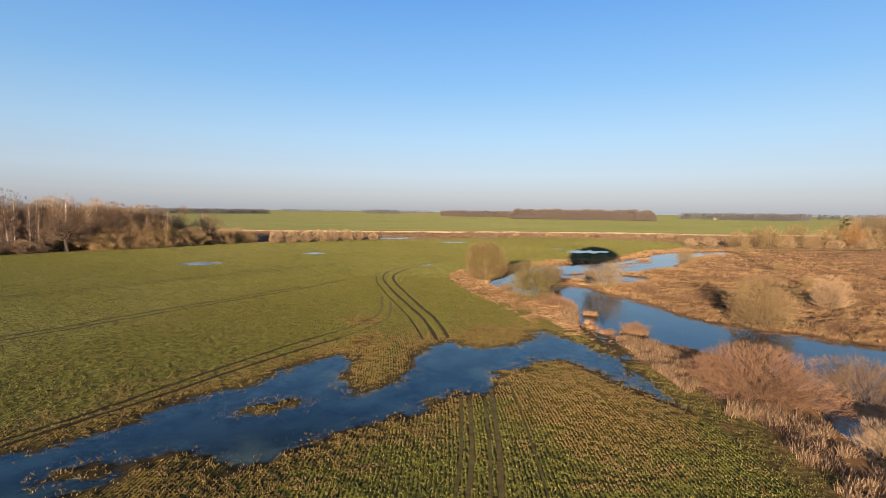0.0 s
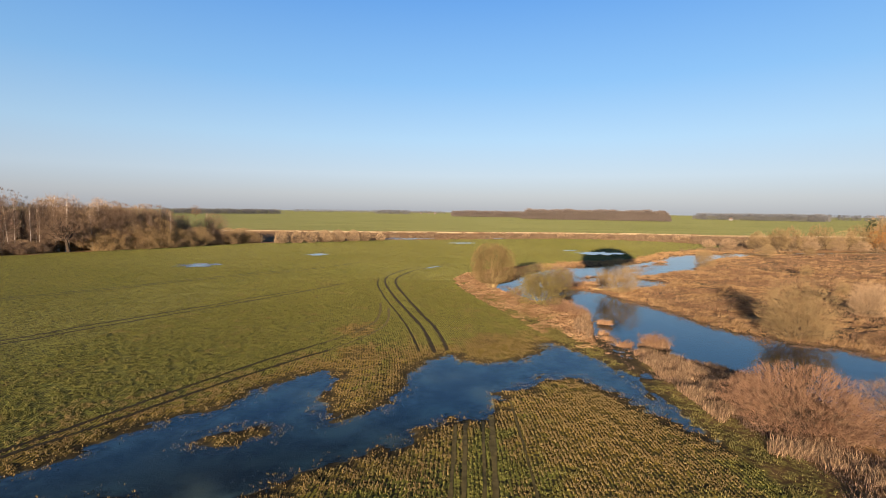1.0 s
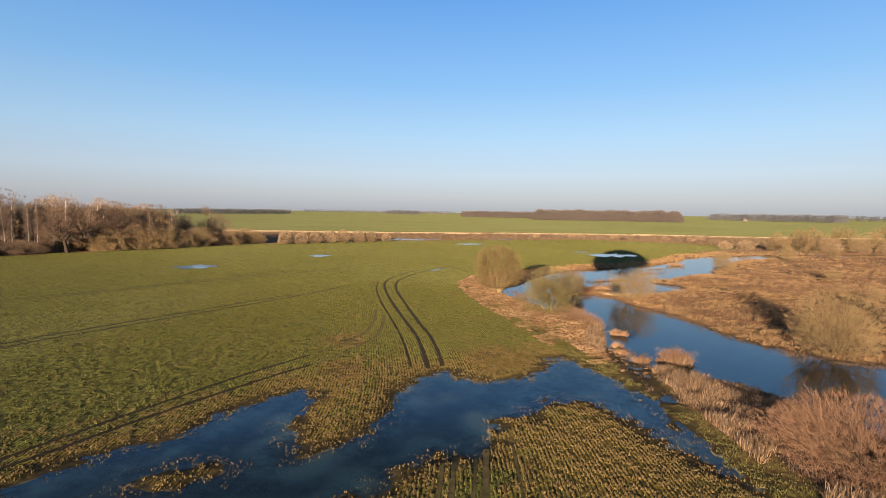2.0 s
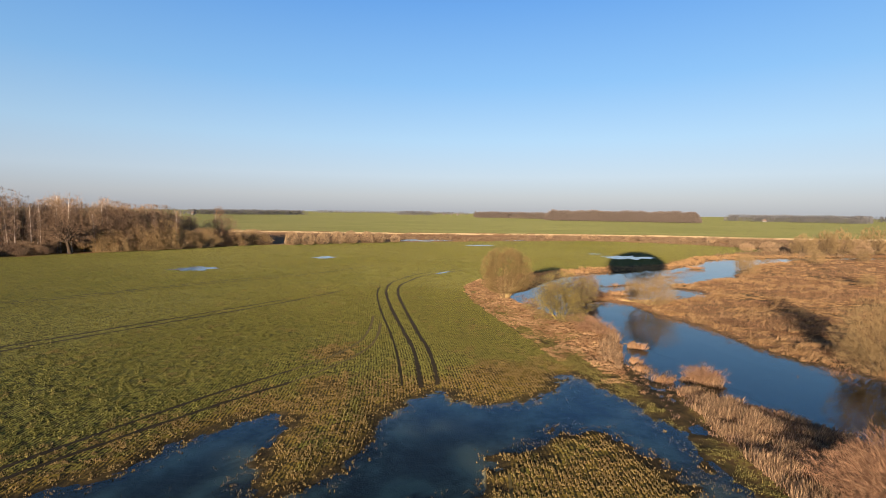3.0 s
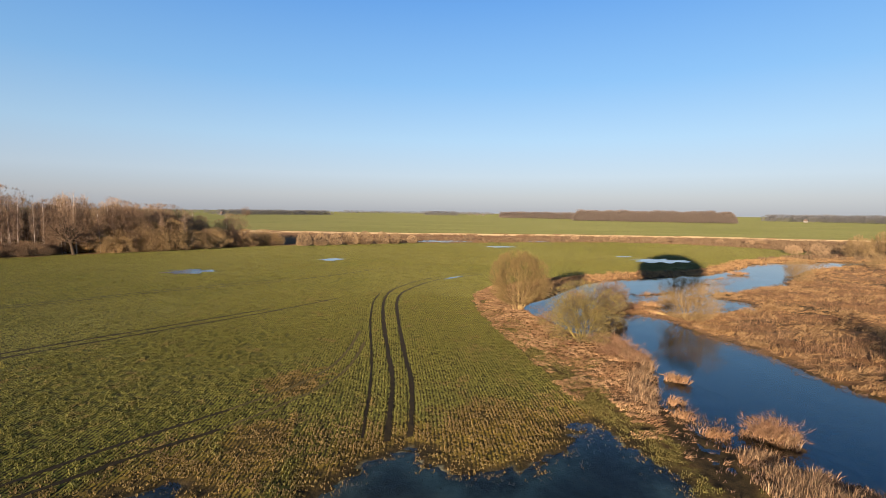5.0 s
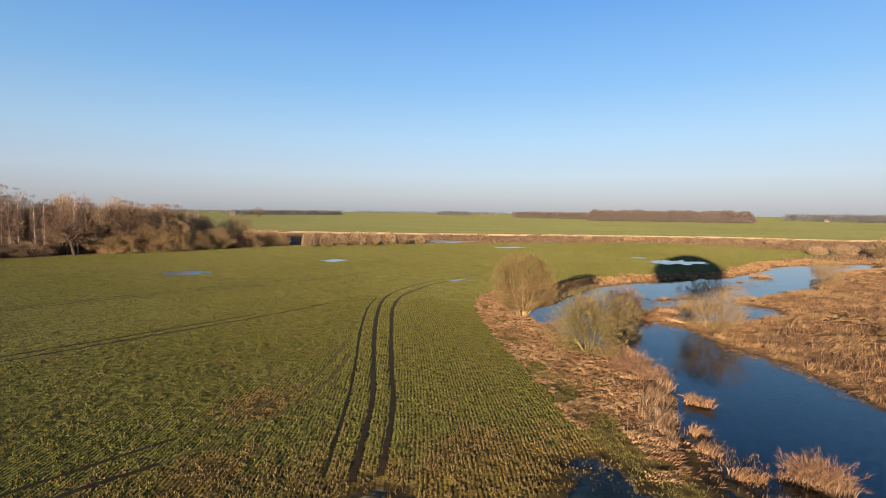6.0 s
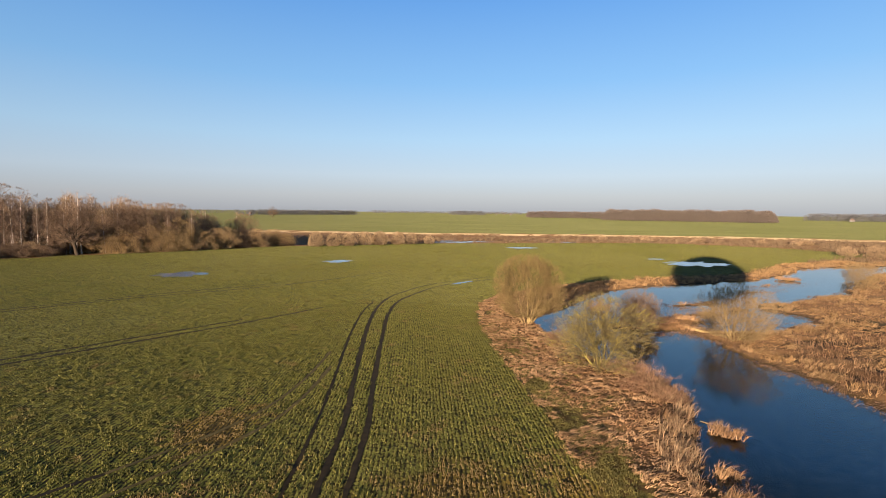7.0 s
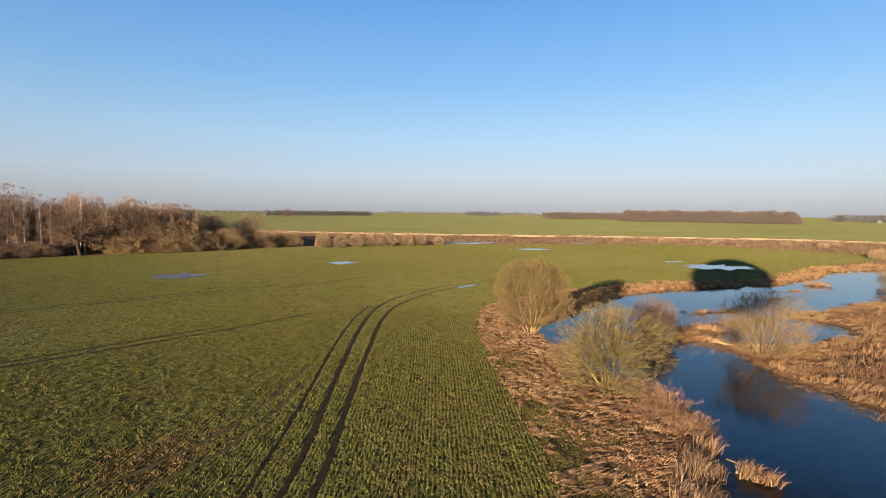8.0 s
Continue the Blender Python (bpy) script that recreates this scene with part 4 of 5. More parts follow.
def fan(n, spread, length, radius, base=0.5, tilt=(0, 0)):
    """Stems that rise from one stool and lean outwards."""
    def starts(r):
        for i in range(n):
            az, lean = 2 * math.pi * (i + r.random()) / n * 2.4, radians(spread) * math.sqrt(r.random())
            yield ((base * math.cos(az) * r.random(), base * math.sin(az) * r.random(), -0.15),
                   (math.sin(lean) * math.cos(az) + tilt[0], math.sin(lean) * math.sin(az) + tilt[1], math.cos(lean)),
                   length * r.uniform(0.75, 1.05) * (1 - 0.15 * lean), radius * r.uniform(0.6, 1.1))
    return starts


def single(length, radius, tilt=(0, 0)):
    return lambda r: [((0, 0, -0.2), (tilt[0], tilt[1], 1), length, radius)]


OAK = dict(depth=3, thick=1, step=1.1, wander=0.16, rise=(0.05, 0.04, 0.03, 0.02), bare=(0.22, 0.25, 0.2), kids=(2, 2, 1), angle=(35, 75), ratio=0.60, twigs=5, twig=1.1, width=0.07)


def set_at(ob, x, y, turn=0.0, size=1.0, squash=1.0, sink=0.05):
    ob.matrix_basis = pose(x, y, max(height_at(x, y), LEVEL - 0.3) - sink, 0, 0, turn) @ Matrix.Diagonal((size * squash, size * squash, size, 1))
    return ob


def again(ob, x, y, turn=0.0, size=1.0, squash=1.0, sink=0.05):
    ob2 = copy_thing(ob, Matrix.Identity(4))
    return set_at(ob2, x, y, turn, size, squash, sink)


# river side
BOUGHS = dict(depth=2, thick=0, step=0.8, wander=0.12, rise=(0.04, 0.05, 0.03), bare=(0.2, 0.15), kids=(2, 1), angle=(18, 48), ratio=0.42, twigs=1, twig=0.6, width=0.022)
set_at(plant("willow_tree", 1, fan(9, 36, 8.0, 0.19, 0.6, (0.08, 0.0)), dict(BOUGHS, thick=1), PALE_BARK, TWIG_WILLOW, "bare rounded willow tree with golden limbs on the bank", "tree",
             domes=[((36000, 4.9, 1.3, 10.4, 0.7), dict(shell=0.62, waist=0.48, root=0.05, rise=0.25))]), 10.3, 117.0)
set_at(plant("willow_tree", 2, fan(9, 58, 6.4, 0.14, 0.7, (0.05, -0.12)), dict(BOUGHS, thick=1, wander=0.2, kids=(2, 1)), LICHEN_BARK, TWIG_OLIVE, "leaning willow covered in yellow lichen over the river bank", "tree",
             domes=[((32000, 4.7, 0.2, 8.0, 0.6), dict(shell=0.3, waist=0.42, rough=0.3, rise=0.0, root=0.2))]), 18.2, 98.0)
set_at(plant("willow_shrub", 3, fan(18, 48, 4.2, 0.05, 0.8), BOUGHS, BARK, TWIG_DARK, "dark leafless shrub on the small reedy island", "shrub", domes=[((15000, 3.1, 0.2, 5.4, 0.6), dict(shell=0.3))]), 26.3, 119.0)
set_at(plant("willow_shrub", 4, fan(14, 50, 6.4, 0.10, 0.7), BOUGHS, PALE_BARK, TWIG_TAN, "pale many-stemmed willow shrub on a spit in the river", "shrub", domes=[((12000, 4.8, 0.4, 7.8, 0.85), dict(shell=0.4, root=0.0))]), 37.3, 113.4)
set_at(plant("willow_shrub", 5, fan(20, 44, 7.6, 0.08, 0.9), BOUGHS, BARK, TWIG_TAN, "large tan willow shrub at the marsh's waterline", "shrub", domes=[((20000, 4.9, 0.2, 9.0, 0.75), dict(shell=0.3, root=0.1, waist=0.38))]), 50.4, 76.0)
set_at(plant("willow_shrub", 6, fan(16, 45, 5.2, 0.05, 0.8), BOUGHS, BARK, TWIG_BROWN, "brown leafless shrub standing in the marsh", "shrub", domes=[((16000, 3.3, 0.2, 6.4, 0.6), dict(shell=0.3, root=0.1, waist=0.38))]), 74.6, 93)
set_at(plant("osier_bush", 7, fan(40, 68, 5.2, 0.04, 2.6), dict(BOUGHS, kids=(2, 1)), BARK, TWIG_RED, "wide domed osier bush of dense reddish twigs", "shrub",
             domes=[((36000, 6.8, 0.1, 4.9, 0.55), dict(shell=0.45, waist=0.25, rough=0.13, ry=5.0, root=0.1))]), 31.2, 47.0, -72)
set_at(plant("willow_shrub", 8, fan(26, 50, 3.4, 0.04, 1.6), BOUGHS, BARK, TWIG_DARK, "grey-brown shrub standing in the floodwater", "shrub", domes=[((15000, 4.6, 0.1, 4.0, 0.6), dict(shell=0.3, waist=0.3))]), 42.5, 48.0)
set_at(plant("willow_shrub", 9, fan(16, 55, 2.2, 0.03, 0.9), BOUGHS, BARK, TWIG_BROWN, "low brown shrub in flooded reeds", "shrub", domes=[((8000, 2.6, 0.1, 2.6, 0.5), dict(shell=0.3, waist=0.3))]), 34.6, 36.0)
sprig = set_at(plant("willow_shrub", 10, fan(14, 60, 1.9, 0.025, 0.6), dict(BOUGHS, twig=0.4), BARK, TWIG_RED, "low rust-coloured shrub on the bank's tip", "shrub", "low bank shrubs", domes=[((1500, 1.5, 0.05, 1.7, 0.5), dict(shell=0.3, waist=0.3))]), 22.4, 93.5, 0, 1.0, 1.3)
for x, y, t, s in ((21.0, 96.0, 70, 1.1), (23.2, 89.5, 140, 0.9), (20.5, 91.5, 200, 0.8), (28.7, 71.0, 30, 1.0), (28.2, 71.4, 130, 0.8), (14.6, 108.5, 100, 1.0), (22.5, 133, 20, 1.2), (30, 121.5, 80, 0.9)):
    again(sprig, x, y, t, s, 1.3)
sparse = set_at(plant("willow_shrub", 11, fan(9, 40, 6.0, 0.06, 0.8), BOUGHS, BARK, TWIG_TAN, "sparse tan shrub beside the upper pool", "shrub", "marsh shrubs", domes=[((6000, 3.4, 0.6, 6.6, 0.7), dict(shell=0.3))]), 84, 168, 0, 1.0)
for x, y, t, s in ((92, 186, 50, 0.8), (128, 206, 110, 0.9), (150, 214, 200, 0.8), (104, 150, 70, 0.55), (118, 120, 10, 0.6), (88, 116, 160, 0.5), (98, 84, 30, 0.6)):
    again(sparse, x, y, t, s)


def tussock(x, y, size, seed, name="reed_tussock"):
    g = np.random.default_rng(seed)
    n = int(34 * size)
    a, d = g.uniform(0, 2 * np.pi, n), np.sqrt(g.random(n)) * size
    px, py = np.cos(a) * d * 1.15, np.sin(a) * d * 0.75
    v, f = blades(px, py, np.zeros(n), g, 8, g.uniform(0.45, 0.95, n), 0.05, 0.95, 0.2, True, (0.2, -0.1))
    ob = new(name, fast_mesh(name, v, f, [BANK]))
    ob.matrix_basis = pose(x, y, max(height_at(x, y), LEVEL - 0.02), 0, 0, g.uniform(-40, 0))
    return tagged(ob, "clump of golden dead reed standing in the river", "reed clump", "reed clumps in the river")


for k, (x, y, s) in enumerate(((25.6, 83.6, 1.3), (28.6, 71.0, 1.3), (23.4, 77.4, 0.7), (23.0, 74.2, 0.8), (75.5, 183, 2.4), (34.5, 126.3, 1.5), (31.5, 123.5, 1.4), (24.4, 71.2, 0.9),
                               (22.2, 85.0, 0.9), (26, 122.5, 1.6), (33.2, 119.6, 1.2))):
    tussock(x, y, s, 300 + k)


def floating_mats():
    g = np.random.default_rng(9)
    xs, ys = [], []
    for cx, cy, sx, sy, n in ((31, 120, 3.5, 3, 320), (33.5, 118, 2, 3.5, 320), (37, 125, 4, 3, 360), (42, 131, 4, 3, 260), (45, 143, 5, 2, 200), (58, 160, 6, 1.5, 200), (52, 150, 4, 2, 140), (24.2, 72.5, 1.2, 2.0, 120), (23.8, 76, 0.6, 2.5, 60), (41, 95, 1, 6, 120), (47, 77, 3, 1.2, 120),
                              (66, 171, 5, 1.2, 120), (14.5, 119, 1.5, 3, 90), (38, 133, 3, 3, 120)):
        a = radians(35)
        u, v = g.normal(0, sx, n), g.normal(0, sy, n)
        xs.append(cx + u * math.cos(a) - v * math.sin(a)), ys.append(cy + u * math.sin(a) + v * math.cos(a))
    x, y = np.concatenate(xs), np.concatenate(ys)
    v, f = blades(x, y, np.full(len(x), LEVEL + 0.04), g, 5, 0.2, 0.05, 1.19, 0.4, False)
    return stuff("floating_reed", v, f, BOG, "drowned brown reed litter floating on the river", "reeds")


floating_mats()


def log(x, y, length, radius, turn, seed):
    w = Wood(seed)
    w.limb(Vector((0, 0, 0)), Vector((1, 0, 0)), length, radius, 0, dict(depth=1, step=0.5, wander=0.09, rise=(0, 0.1), bare=(0.3,), kids=(1,), angle=(30, 70), ratio=0.2, twigs=0, twig=0.3, width=0.02))
    v, f = w.pieces(w.thick + w.thin)
    ob = tagged(new("drift_log", fast_mesh("drift_log", v, f, [PALE_BARK], True)), "pale fallen branch lying along the water's edge", "log", "drift logs")
    ob.matrix_basis = pose(x, y, max(height_at(x, y), LEVEL) + radius * 0.5, 0, 0, turn)


for k, p in enumerate(((34.1, 118.6, 6.8, 0.24, -58), (32.4, 120.6, 3.4, 0.14, -40), (22.9, 91.0, 2.5, 0.06, -25), (24.6, 86.0, 2.6, 0.05, -40), (13, 112, 3, 0.08, -50), (40, 104, 3, 0.09, 80))):
    log(*p, 400 + k)


# the wood at the field's western side
rw = random.Random(77)
TWIG_HEDGE = twig_material("tan_hedge_twigs", (0.27, 0.185, 0.105), (0.37, 0.26, 0.15), (0.47, 0.335, 0.20))
TWIG_BIRCH = twig_material("birch_twigs", (0.25, 0.17, 0.125), (0.36, 0.25, 0.18), (0.47, 0.33, 0.24))
STEM = dict(depth=1, thick=0, step=1.2, wander=0.06, rise=(0.05, 0.08), bare=(0.3,), kids=(3,), angle=(25, 55), ratio=0.24, twigs=2, twig=0.7, width=0.036, apart=False)
oak = set_at(plant("oak_tree", 20, single(8.0, 0.6), dict(OAK, depth=2, bare=(0.3, 0.2), kids=(6, 3), ratio=0.85, twigs=2, width=0.05), DARK_BARK, TWIG_DARK, "spreading bare oak at the front of the wood", "tree", "trees of the wood",
                   domes=[((5000, 6.8, 3.6, 15, 0.8), dict(shell=0.6, root=0.25, rise=-0.1))]), -143.0, 185.8, 0, 1.32)
kinds = {
    "birch": plant("birch_tree", 21, single(17.5, 0.24), STEM, BIRCH_BARK, TWIG_BIRCH, "slender white-stemmed birch with reddish-brown twigs", "tree", "trees of the wood", domes=[((2600, 2.3, 5.0, 18, 0.7), dict(shell=0.15, rise=0.0, rough=0.16, root=0.15))]),
    "birch2": plant("birch_tree", 22, lambda r: [((0, 0, -0.2), (0.06, 0, 1), 17, 0.18), ((0.5, 0.3, -0.2), (-0.08, 0.05, 1), 15.5, 0.16)], STEM, BIRCH_BARK, TWIG_BROWN, "twin-stemmed white birch in the wood", "tree", "trees of the wood",
                    domes=[((3400, 3.0, 4.5, 17, 0.7), dict(shell=0.15, rise=0.0, rough=0.18, root=0.15))]),
    "alder": plant("alder_tree", 23, single(12.5, 0.20), STEM, BARK, TWIG_BROWN, "bare brown alder among the wood's trees", "tree", "trees of the wood", domes=[((9000, 3.8, 1.5, 13.2, 0.75), dict(shell=0.45, rough=0.28, root=0.25, rise=-0.1))]),
    "alder2": plant("alder_tree", 24, lambda r: [((0, 0, -0.2), (0.15, 0.1, 1), 12, 0.18), ((0.3, 0, -0.2), (-0.2, 0.05, 1), 11, 0.16)], STEM, BARK, TWIG_DARK, "dark bare alder with two stems", "tree", "trees of the wood",
                    domes=[((9000, 4.2, 1.5, 12.6, 0.75), dict(shell=0.45, rough=0.28, root=0.25, rise=-0.1))]),
    "gold": plant("goat_willow", 25, fan(12, 42, 7.6, 0.10, 1.2), dict(STEM, width=0.05), BARK, TWIG_GOLD, "golden-brown goat willow at the wood's edge", "tree", "trees of the wood", domes=[((9500, 4.4, 0.0, 8.8, 0.6), dict(shell=0.6, waist=0.42, rough=0.3, rise=-0.1, root=0.25))]),
    "brush": plant("thicket_bush", 26, fan(10, 50, 4.2, 0.05, 1.2), dict(STEM, width=0.045), BARK, TWIG_BROWN, "dense brown thicket bush at the wood's edge", "shrub", "bushes of the wood", domes=[((7000, 3.4, 0.0, 5.4, 0.55), dict(shell=0.5, waist=0.35, rough=0.2))]),
    # much like the brush, with the wood's shade put into darker twigs
    "dusk": plant("thicket_bush", 27, fan(10, 50, 4.2, 0.05, 1.3), dict(STEM, width=0.05), BARK, TWIG_DARK, "grey-brown thicket bush, darkened for the wood's shade", "shrub", "bushes of the wood", domes=[((7000, 3.6, 0.0, 5.2, 0.55), dict(shell=0.5, waist=0.35, rough=0.2))]),
    "hedge": plant("hedge_bush", 33, fan(12, 55, 4.6, 0.06, 1.2), dict(STEM, width=0.06), BARK, TWIG_HEDGE, "round tan hedge bush at the wheat field's far edge", "shrub", "round bushes along the far edge",
                   domes=[((8000, 3.2, 0.0, 6.0, 0.5), dict(shell=0.75, waist=0.3, rough=0.1, root=0.2))]),
    "bigoak": plant("oak_tree", 28, single(9.0, 0.45), dict(OAK, depth=2, kids=(3, 2), ratio=0.8, twigs=2, width=0.045), BARK, TWIG_DARK, "tall dark bare oak behind the birches", "tree", "trees of the wood", domes=[((9000, 5.6, 4.0, 17, 0.8), dict(shell=0.55, rough=0.25, rise=-0.1, root=0.2))]),
}
used = set()


def wooded(kind, x, y, size=1.0, squash=1.0):
    ob = kinds[kind]
    if kind in used:
        return again(ob, x, y, rw.uniform(0, 360), size, squash)
    used.add(kind)
    return set_at(ob, x, y, rw.uniform(0, 360), size, squash)


edge = curve_through([(-215, 140), (-180, 155), (-157, 169), (-146, 184.5), (-133, 197), (-121, 213), (-106, 240), (-97, 251)], 1.0)
out = np.array([-0.78, 0.62])
for i in range(80):            # front row: low brush and birch saplings, then golden willows, then a dark thicket that tapers off
    s = i / 80
    p = edge[int(s * len(edge))] + out * rw.uniform(0.5, 4)
    if math.hypot(p[0] + 141.6, p[1] - 186.6) < 8:
        p = p + out * 9
    kind = rw.choice(("brush", "dusk", "birch", "brush") if s < 0.42 else ("gold", "brush", "gold", "gold", "alder") if s < 0.8 else ("dusk", "gold", "brush", "dusk"))
    size = {"birch": rw.uniform(0.35, 0.6), "alder": rw.uniform(0.6, 0.85), "gold": rw.uniform(0.75, 1.05), "brush": rw.uniform(0.75, 1.3), "dusk": rw.uniform(0.7, 1.2)}[kind]
    wooded(kind, p[0], p[1], size * (1.0 if s < 0.78 else 1.2 - 2.7 * (s - 0.78)), rw.uniform(1.0, 1.3))
for i in range(165):           # the depth of the wood: tall birches in the south, mixed trees towards the north
    u = rw.random() * 0.84
    p = edge[int(u * len(edge))] + out * (4 + 46 * rw.random() ** 1.4)
    kind = rw.choice(("birch", "birch2", "birch", "birch2", "alder2", "bigoak") if u < 0.5 else ("alder", "alder2", "gold", "bigoak", "birch", "brush"))
    size = {"birch": rw.uniform(0.9, 1.15), "birch2": rw.uniform(0.9, 1.15), "alder": rw.uniform(1.1, 1.45), "alder2": rw.uniform(1.1, 1.4), "gold": rw.uniform(1.1, 1.5), "bigoak": rw.uniform(0.95, 1.12), "brush": rw.uniform(1.0, 1.5)}[kind]
    wooded(kind, p[0], p[1], size * 1.1 * (1.0 if u < 0.64 else 1.0 - 1.6 * (u - 0.64)), rw.uniform(0.9, 1.15))
for x, y, s in ((-158, 177, 1.05), (-156.5, 178, 1.12), (-159, 174.5, 1.0), (-161, 173, 1.08), (-126, 208.0, 0.8), (-121.5, 215.0, 0.86), (-164, 170, 1.05), (-150, 188, 0.95), (-152, 183, 0.9), (-153.5, 181, 1.0), (-140, 194, 0.95), (-137, 197, 0.9), (-155, 185, 1.1)):
    wooded("birch", x, y, s, 0.72)
wooded("bigoak", -163.5, 176.5, 1.42, 1.1)
for x, y, kind, s in ((-156, 188, "alder2", 1.4), (-160, 186, "alder", 1.4), (-151, 193, "alder2", 1.35), (-146, 197, "gold", 1.5), (-140, 202, "alder", 1.4), (-134, 207, "gold", 1.45), (-129, 214, "alder2", 1.3), (-126, 220, "alder", 1.25), (-153, 178.5, "brush", 0.9), (-150.5, 181.5, "brush", 0.8)):
    wooded(kind, x, y, s, 1.0)
for i in range(8):            # round hedge bushes along the field's far edge
    t = i / 7
    wooded("hedge", -85 + 43 * t + rw.uniform(-1.2, 1.2), 249 + 35 * t + rw.uniform(-1, 2), rw.uniform(0.85, 1.2) * (1.0 if t < 0.6 else 1.3 - 0.5 * t), rw.uniform(0.95, 1.15))
for i in range(26):            # low thicket of the reed belt
    x = rw.uniform(40, 260)
    wooded(rw.choice(("brush", "dusk")), x, 338 + rw.uniform(0, 22) - max(0, x - 110) * 0.1, rw.uniform(0.45, 0.7), 1.4)
wooded("bigoak", -480, 905, 1.25, 1.2)

# the line of trees along the upper river's far side
kinds["orange"] = plant("beech_tree", 29, fan(7, 38, 7.0, 0.12, 0.5), STEM, BARK, TWIG_ORANGE, "russet tree holding its dead orange leaves", "tree", "trees beyond the marsh", domes=[((2600, 3.8, 0.8, 9.5, 0.8), dict(shell=0.3))])
kinds["willow"] = plant("crack_willow", 30, fan(10, 42, 7.6, 0.13, 0.8), dict(STEM, bare=(0.4,), width=0.085), BARK, TWIG_TAN, "pale bare willow beyond the marsh", "tree", "trees beyond the marsh", domes=[((3200, 4.4, 0.4, 10, 1.0), dict(shell=0.45, root=0.1))])
kinds["fir"] = plant("spruce_tree", 31, single(11, 0.14), dict(depth=1, step=0.45, wander=0.02, rise=(0.05, -0.03), bare=(0.08,), kids=(5,), angle=(70, 95), ratio=0.24, twigs=10, twig=0.5, width=0.10, apart=False), BARK, LEAF_DARK, "small dark spruce beyond the marsh", "tree", "trees beyond the marsh")
for x, y, kind, s in ((152, 252, "willow", 1.0), (163, 254, "willow", 1.15), (172, 257, "willow", 1.25), (180, 256, "brush", 1.2), (187, 258, "willow", 1.3), (197, 262, "brush", 1.3), (203, 262, "gold", 1.15),
                      (211, 264, "willow", 1.3), (219, 262, "orange", 1.45), (226, 276, "fir", 1.4), (230, 264, "gold", 1.3), (238, 268, "bigoak", 1.1), (246, 266, "willow", 1.5), (252, 276, "bigoak", 1.15),
                      (258, 268, "gold", 1.4), (266, 274, "alder", 1.3), (274, 272, "bigoak", 1.2), (284, 280, "willow", 1.6), (143, 262, "brush", 1.0), (136, 268, "brush", 0.8), (160, 266, "brush", 1.3), (176, 270, "brush", 1.3),
                      (236, 282, "alder", 1.35), (247, 286, "alder2", 1.35), (262, 290, "alder2", 1.4), (296, 292, "alder", 1.4), (310, 292, "willow", 1.5), (222, 258, "brush", 1.2), (242, 260, "brush", 1.3), (262, 264, "brush", 1.3), (206, 256, "brush", 1.0)):
    wooded(kind, x, y, s, 1.1)


# ---- distance ----
def far_wood(name, a, b, depth, height, n, mat, label, seed, stems=True):
    g = np.random.default_rng(seed)
    a, b = np.array(a, float), np.array(b, float)
    t = b - a
    back = np.array([-t[1], t[0]]) / np.hypot(*t)
    u, w = g.random(n), g.random(n) ** 1.4
    p = a + t * u[:, None] + back * (w * depth)[:, None]
    rise = np.minimum(1, np.minimum(u, 1 - u) * 14 + 0.55)
    h = height * g.uniform(0.8, 1.0, n) * rise * (1.06 + 0.04 * np.sin(u * 23 + seed) + 0.04 * np.sin(u * 61))
    k = 110
    cx, cy = np.repeat(p[:, 0], k), np.repeat(p[:, 1], k)
    hh = np.repeat(h, k)
    z = hh * (0.08 + 0.92 * g.random(n * k) ** 0.8)
    s = hh * 0.2 * np.sqrt(np.clip(1.15 - z / hh, 0.1, 1))
    c = np.stack([cx + g.normal(0, 1, n * k) * s, cy + g.normal(0, 1, n * k) * s, z], 1)
    size = height * 0.03
    v = (c[:, None, :] + g.normal(0, size, (n * k, 3, 3))).reshape(-1, 3)
    v[:, 2] = np.maximum(v[:, 2], -0.2)
    f = np.arange(n * k * 3).reshape(-1, 3)
    if stems:
        r = 0.22
        q = np.stack([np.column_stack([p[:, 0] + dx * r, p[:, 1] + dy * r, z0]) for dx, dy, z0 in ((-1, 0, h * 0 - 0.3), (1, 0, h * 0 - 0.3), (0, 0, h * 0.75))], 1).reshape(-1, 3)
        f = np.concatenate([f, np.arange(n * 3).reshape(-1, 3) + len(v)])
        v = np.concatenate([v, q])
    return stuff(name, v, f, mat, label, "woodland")


def bearing(deg, reach):
    return (reach * math.sin(radians(deg)), reach * math.cos(radians(deg)))


far_wood("far_woodland", (157, 1150), (462, 1062), 70, 23, 900, FAR_TWIG, "block of bare brown woodland standing in the far fields", 1)
far_wood("far_woodland", bearing(-0.6, 1500), bearing(8.6, 1420), 60, 18, 520, FAR_TWIG, "long low band of bare woodland on the plain", 2)
far_wood("far_woodland", bearing(-31, 1500), bearing(-19.2, 1700), 60, 15, 520, FAR_BLUE, "band of woodland near the horizon, tinted blue for haze", 3)
far_wood("far_woodland", bearing(25.5, 1750), bearing(36.5, 1650), 60, 20, 460, FAR_BLUE, "band of woodland near the horizon, greyed for haze", 4)
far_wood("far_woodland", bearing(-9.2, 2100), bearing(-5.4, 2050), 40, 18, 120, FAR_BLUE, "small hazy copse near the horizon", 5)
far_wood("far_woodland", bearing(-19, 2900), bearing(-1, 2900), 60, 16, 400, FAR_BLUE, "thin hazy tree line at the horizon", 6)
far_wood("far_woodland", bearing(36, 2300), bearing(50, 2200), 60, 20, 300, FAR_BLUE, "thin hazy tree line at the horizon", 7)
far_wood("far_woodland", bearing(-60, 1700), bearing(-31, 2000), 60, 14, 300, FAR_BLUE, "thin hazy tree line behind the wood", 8)


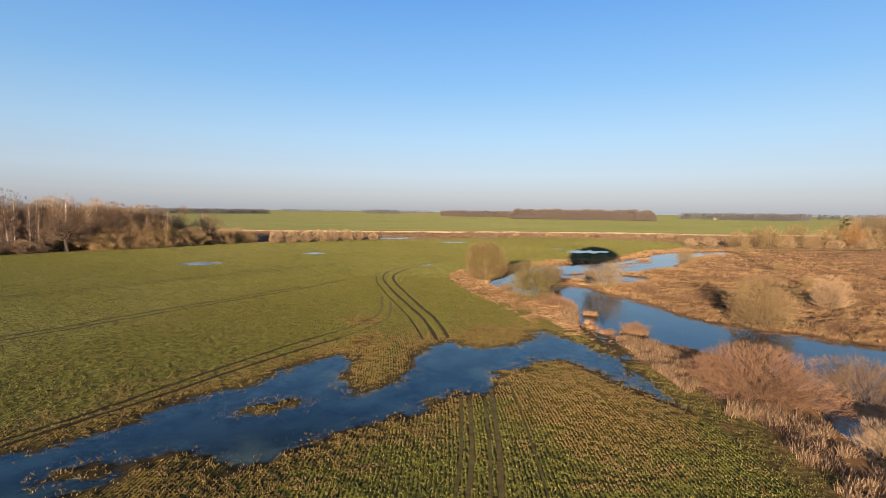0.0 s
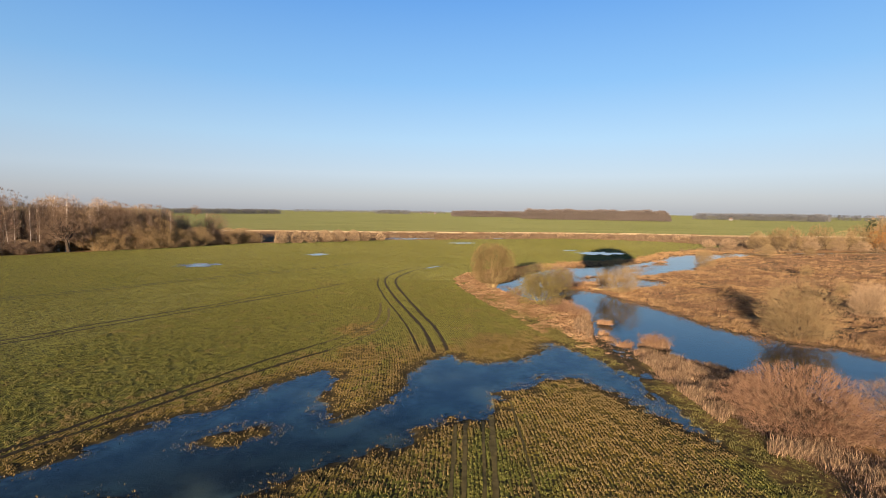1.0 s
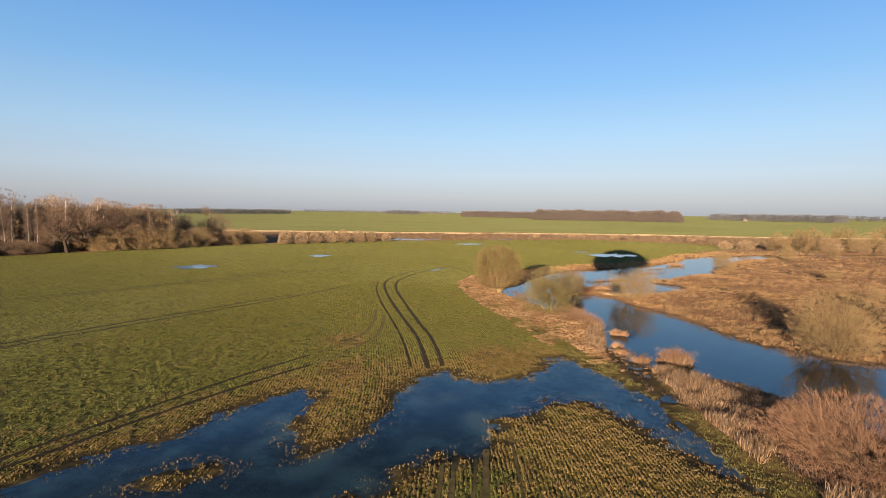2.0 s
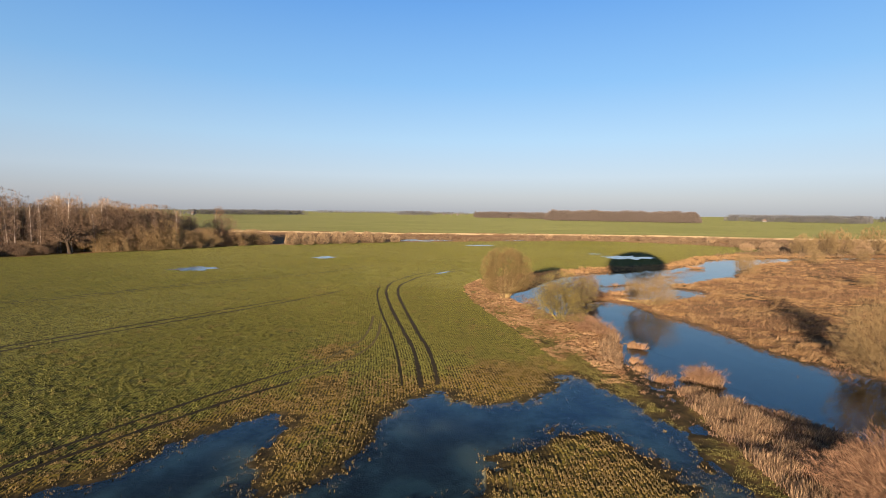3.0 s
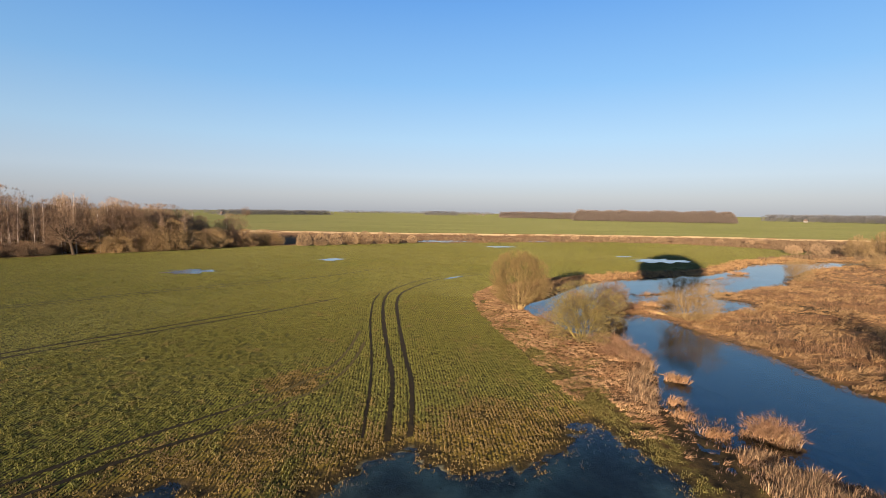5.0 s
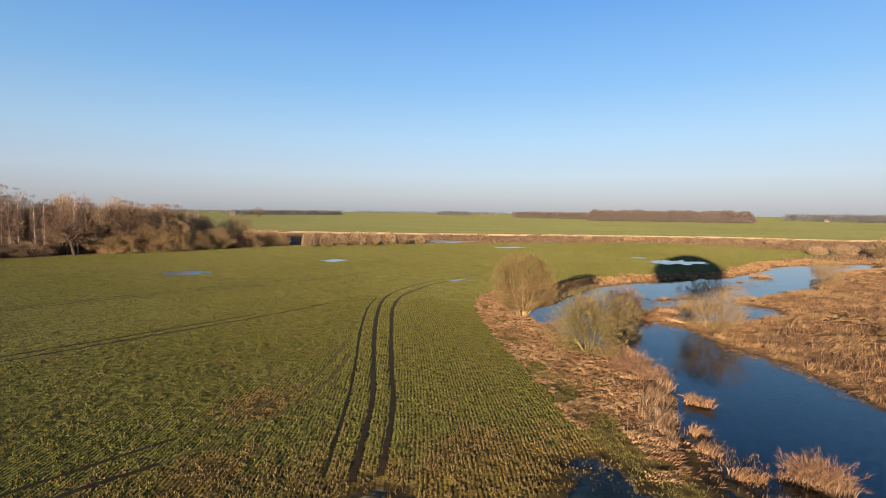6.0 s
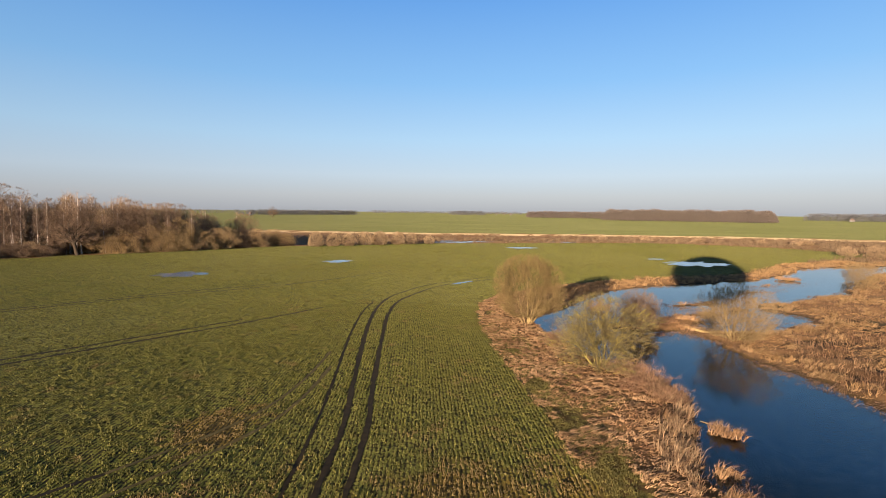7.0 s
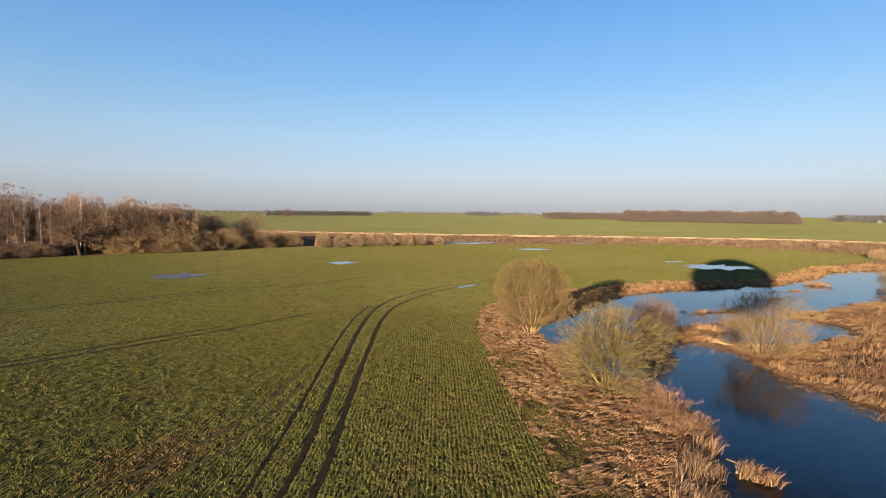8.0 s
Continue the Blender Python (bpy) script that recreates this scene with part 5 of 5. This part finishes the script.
def farm_house(x, y, w, d, h, turn):
    """A small farmhouse: walls, gabled roof, chimney, windows."""
    root = tagged(new("farm_house"), "small pale farmhouse with a dark roof far across the fields", "house", "far farmhouses")
    bm = [(-w, -d, -0.3), (w, -d, -0.3), (w, d, -0.3), (-w, d, -0.3), (-w, -d, h), (w, -d, h), (w, d, h), (-w, d, h)]
    part("wall", fast_mesh("wall", bm, [(0, 1, 5, 4), (1, 2, 6, 5), (2, 3, 7, 6), (3, 0, 4, 7)], [LIME]), root)
    e = 0.4
    rv = [(-w - e, -d - e, h - 0.2), (w + e, -d - e, h - 0.2), (w + e, d + e, h - 0.2), (-w - e, d + e, h - 0.2), (-w - e, 0, h + d * 0.9), (w + e, 0, h + d * 0.9)]
    roof = part("roof", fast_mesh("roof", rv, [(0, 1, 5), (0, 5, 4), (2, 3, 4), (2, 4, 5), (1, 2, 5), (3, 0, 4)], [ROOF]), root)
    q = [(x0 + w * 0.4, y0, z0) for z0 in (h + d * 0.55, h + d * 0.9 + 0.9) for x0, y0 in ((-0.4, -0.4), (0.4, -0.4), (0.4, 0.4), (-0.4, 0.4))]
    chimney = part("chimney", fast_mesh("chimney", q, [(0, 1, 5, 4), (1, 2, 6, 5), (2, 3, 7, 6), (3, 0, 4, 7), (4, 5, 6, 7)], [ROOF]), roof)
    q = [(w * 0.2, -d - 0.03, -0.1), (w * 0.2 + 0.9, -d - 0.03, -0.1), (w * 0.2 + 0.9, -d - 0.03, 2.0), (w * 0.2, -d - 0.03, 2.0)]
    part("door", fast_mesh("door", q, [(0, 1, 2, 3)], [ROOF]), root)
    for cx in (-w * 0.6, -w * 0.15, w * 0.75):
        q = [(cx - 0.5, -d - 0.02, 1.0), (cx + 0.5, -d - 0.02, 1.0), (cx + 0.5, -d - 0.02, 2.2), (cx - 0.5, -d - 0.02, 2.2)]
        part("window", fast_mesh("window", q, [(0, 1, 2, 3)], [PANE]), root)
    root.matrix_basis = pose(x, y, 0, 0, 0, turn)


LIME = plain_material("lime_washed_wall", (0.20, 0.19, 0.18), (0.28, 0.265, 0.25))
ROOF = plain_material("dark_tile_roof", (0.10, 0.07, 0.06), (0.17, 0.12, 0.10))
PANE = plain_material("dark_window_pane", (0.03, 0.035, 0.04), (0.06, 0.065, 0.07), 1.0, 0.2)
for deg, reach, w, t in ((-3.0, 2250, 3, 5), (-2.3, 2280, 4, -8), (-3.9, 2240, 2.5, 20), (29.0, 1640, 2.5, 30), (-30.6, 1380, 2.5, 15)):
    x, y = bearing(deg, reach)
    farm_house(x, y, w, 5, 4, t)


# ---- the balloon behind, whose shadow lies across the river and the puddle ----
def hot_air_balloon(foot):
    root = tagged(new("hot_air_balloon"), "hot-air balloon drifting against the sun, shading the far bank", "balloon")
    prof = [(0.0, 21.0), (2.6, 20.6), (5.2, 19.2), (7.4, 17.2), (8.9, 14.8), (9.5, 12.2), (9.2, 9.8), (8.0, 7.4), (6.2, 5.2), (4.2, 3.6), (2.2, 2.6)]
    v, f, n = [], [], 48
    for r, z in prof:
        for j in range(n):
            w = 2 * math.pi * j / n
            k = r * (1 + 0.012 * math.cos(w * 16))
            v.append((k * math.cos(w), k * math.sin(w), z))
    for i in range(len(prof) - 1):
        for j in range(n):
            f.append((i * n + j, i * n + (j + 1) % n, (i + 1) * n + (j + 1) % n, (i + 1) * n + j))
    part("envelope", fast_mesh("envelope", v, f, [CLOTH], True), root)
    w = Wood(5)
    for sx in (-1, 1):
        for sy in (-1, 1):
            w.thick.append((Vector((sx * 0.6, sy * 0.6, 0.0)), Vector((sx * 1.5, sy * 1.5, 2.7)), 0.02, 0.02))
    v, f = w.pieces(w.thick)
    part("rigging", fast_mesh("rigging", v, f, [WICKER]), root)
    v = [(sx * s, sy * s, z) for s, z in ((0.62, -1.2), (0.7, 0.0), (0.62, 0.0), (0.54, -1.15)) for sx, sy in ((-1, -1), (1, -1), (1, 1), (-1, 1))]
    f = [(i * 4 + j, i * 4 + (j + 1) % 4, i * 4 + 4 + (j + 1) % 4, i * 4 + 4 + j) for i in range(3) for j in range(4)] + [(3, 2, 1, 0), (12, 13, 14, 15)]
    part("basket", fast_mesh("basket", v, f, [WICKER]), root)
    root.matrix_basis = Matrix.Translation(foot)


CLOTH = plain_material("balloon_cloth", (0.40, 0.05, 0.04), (0.46, 0.07, 0.05), 0.5)
WICKER = plain_material("brown_wicker", (0.16, 0.09, 0.04), (0.26, 0.16, 0.08), 12)
hot_air_balloon(Vector((8.6, 35.0, 16.3)) - SHADE * 95)
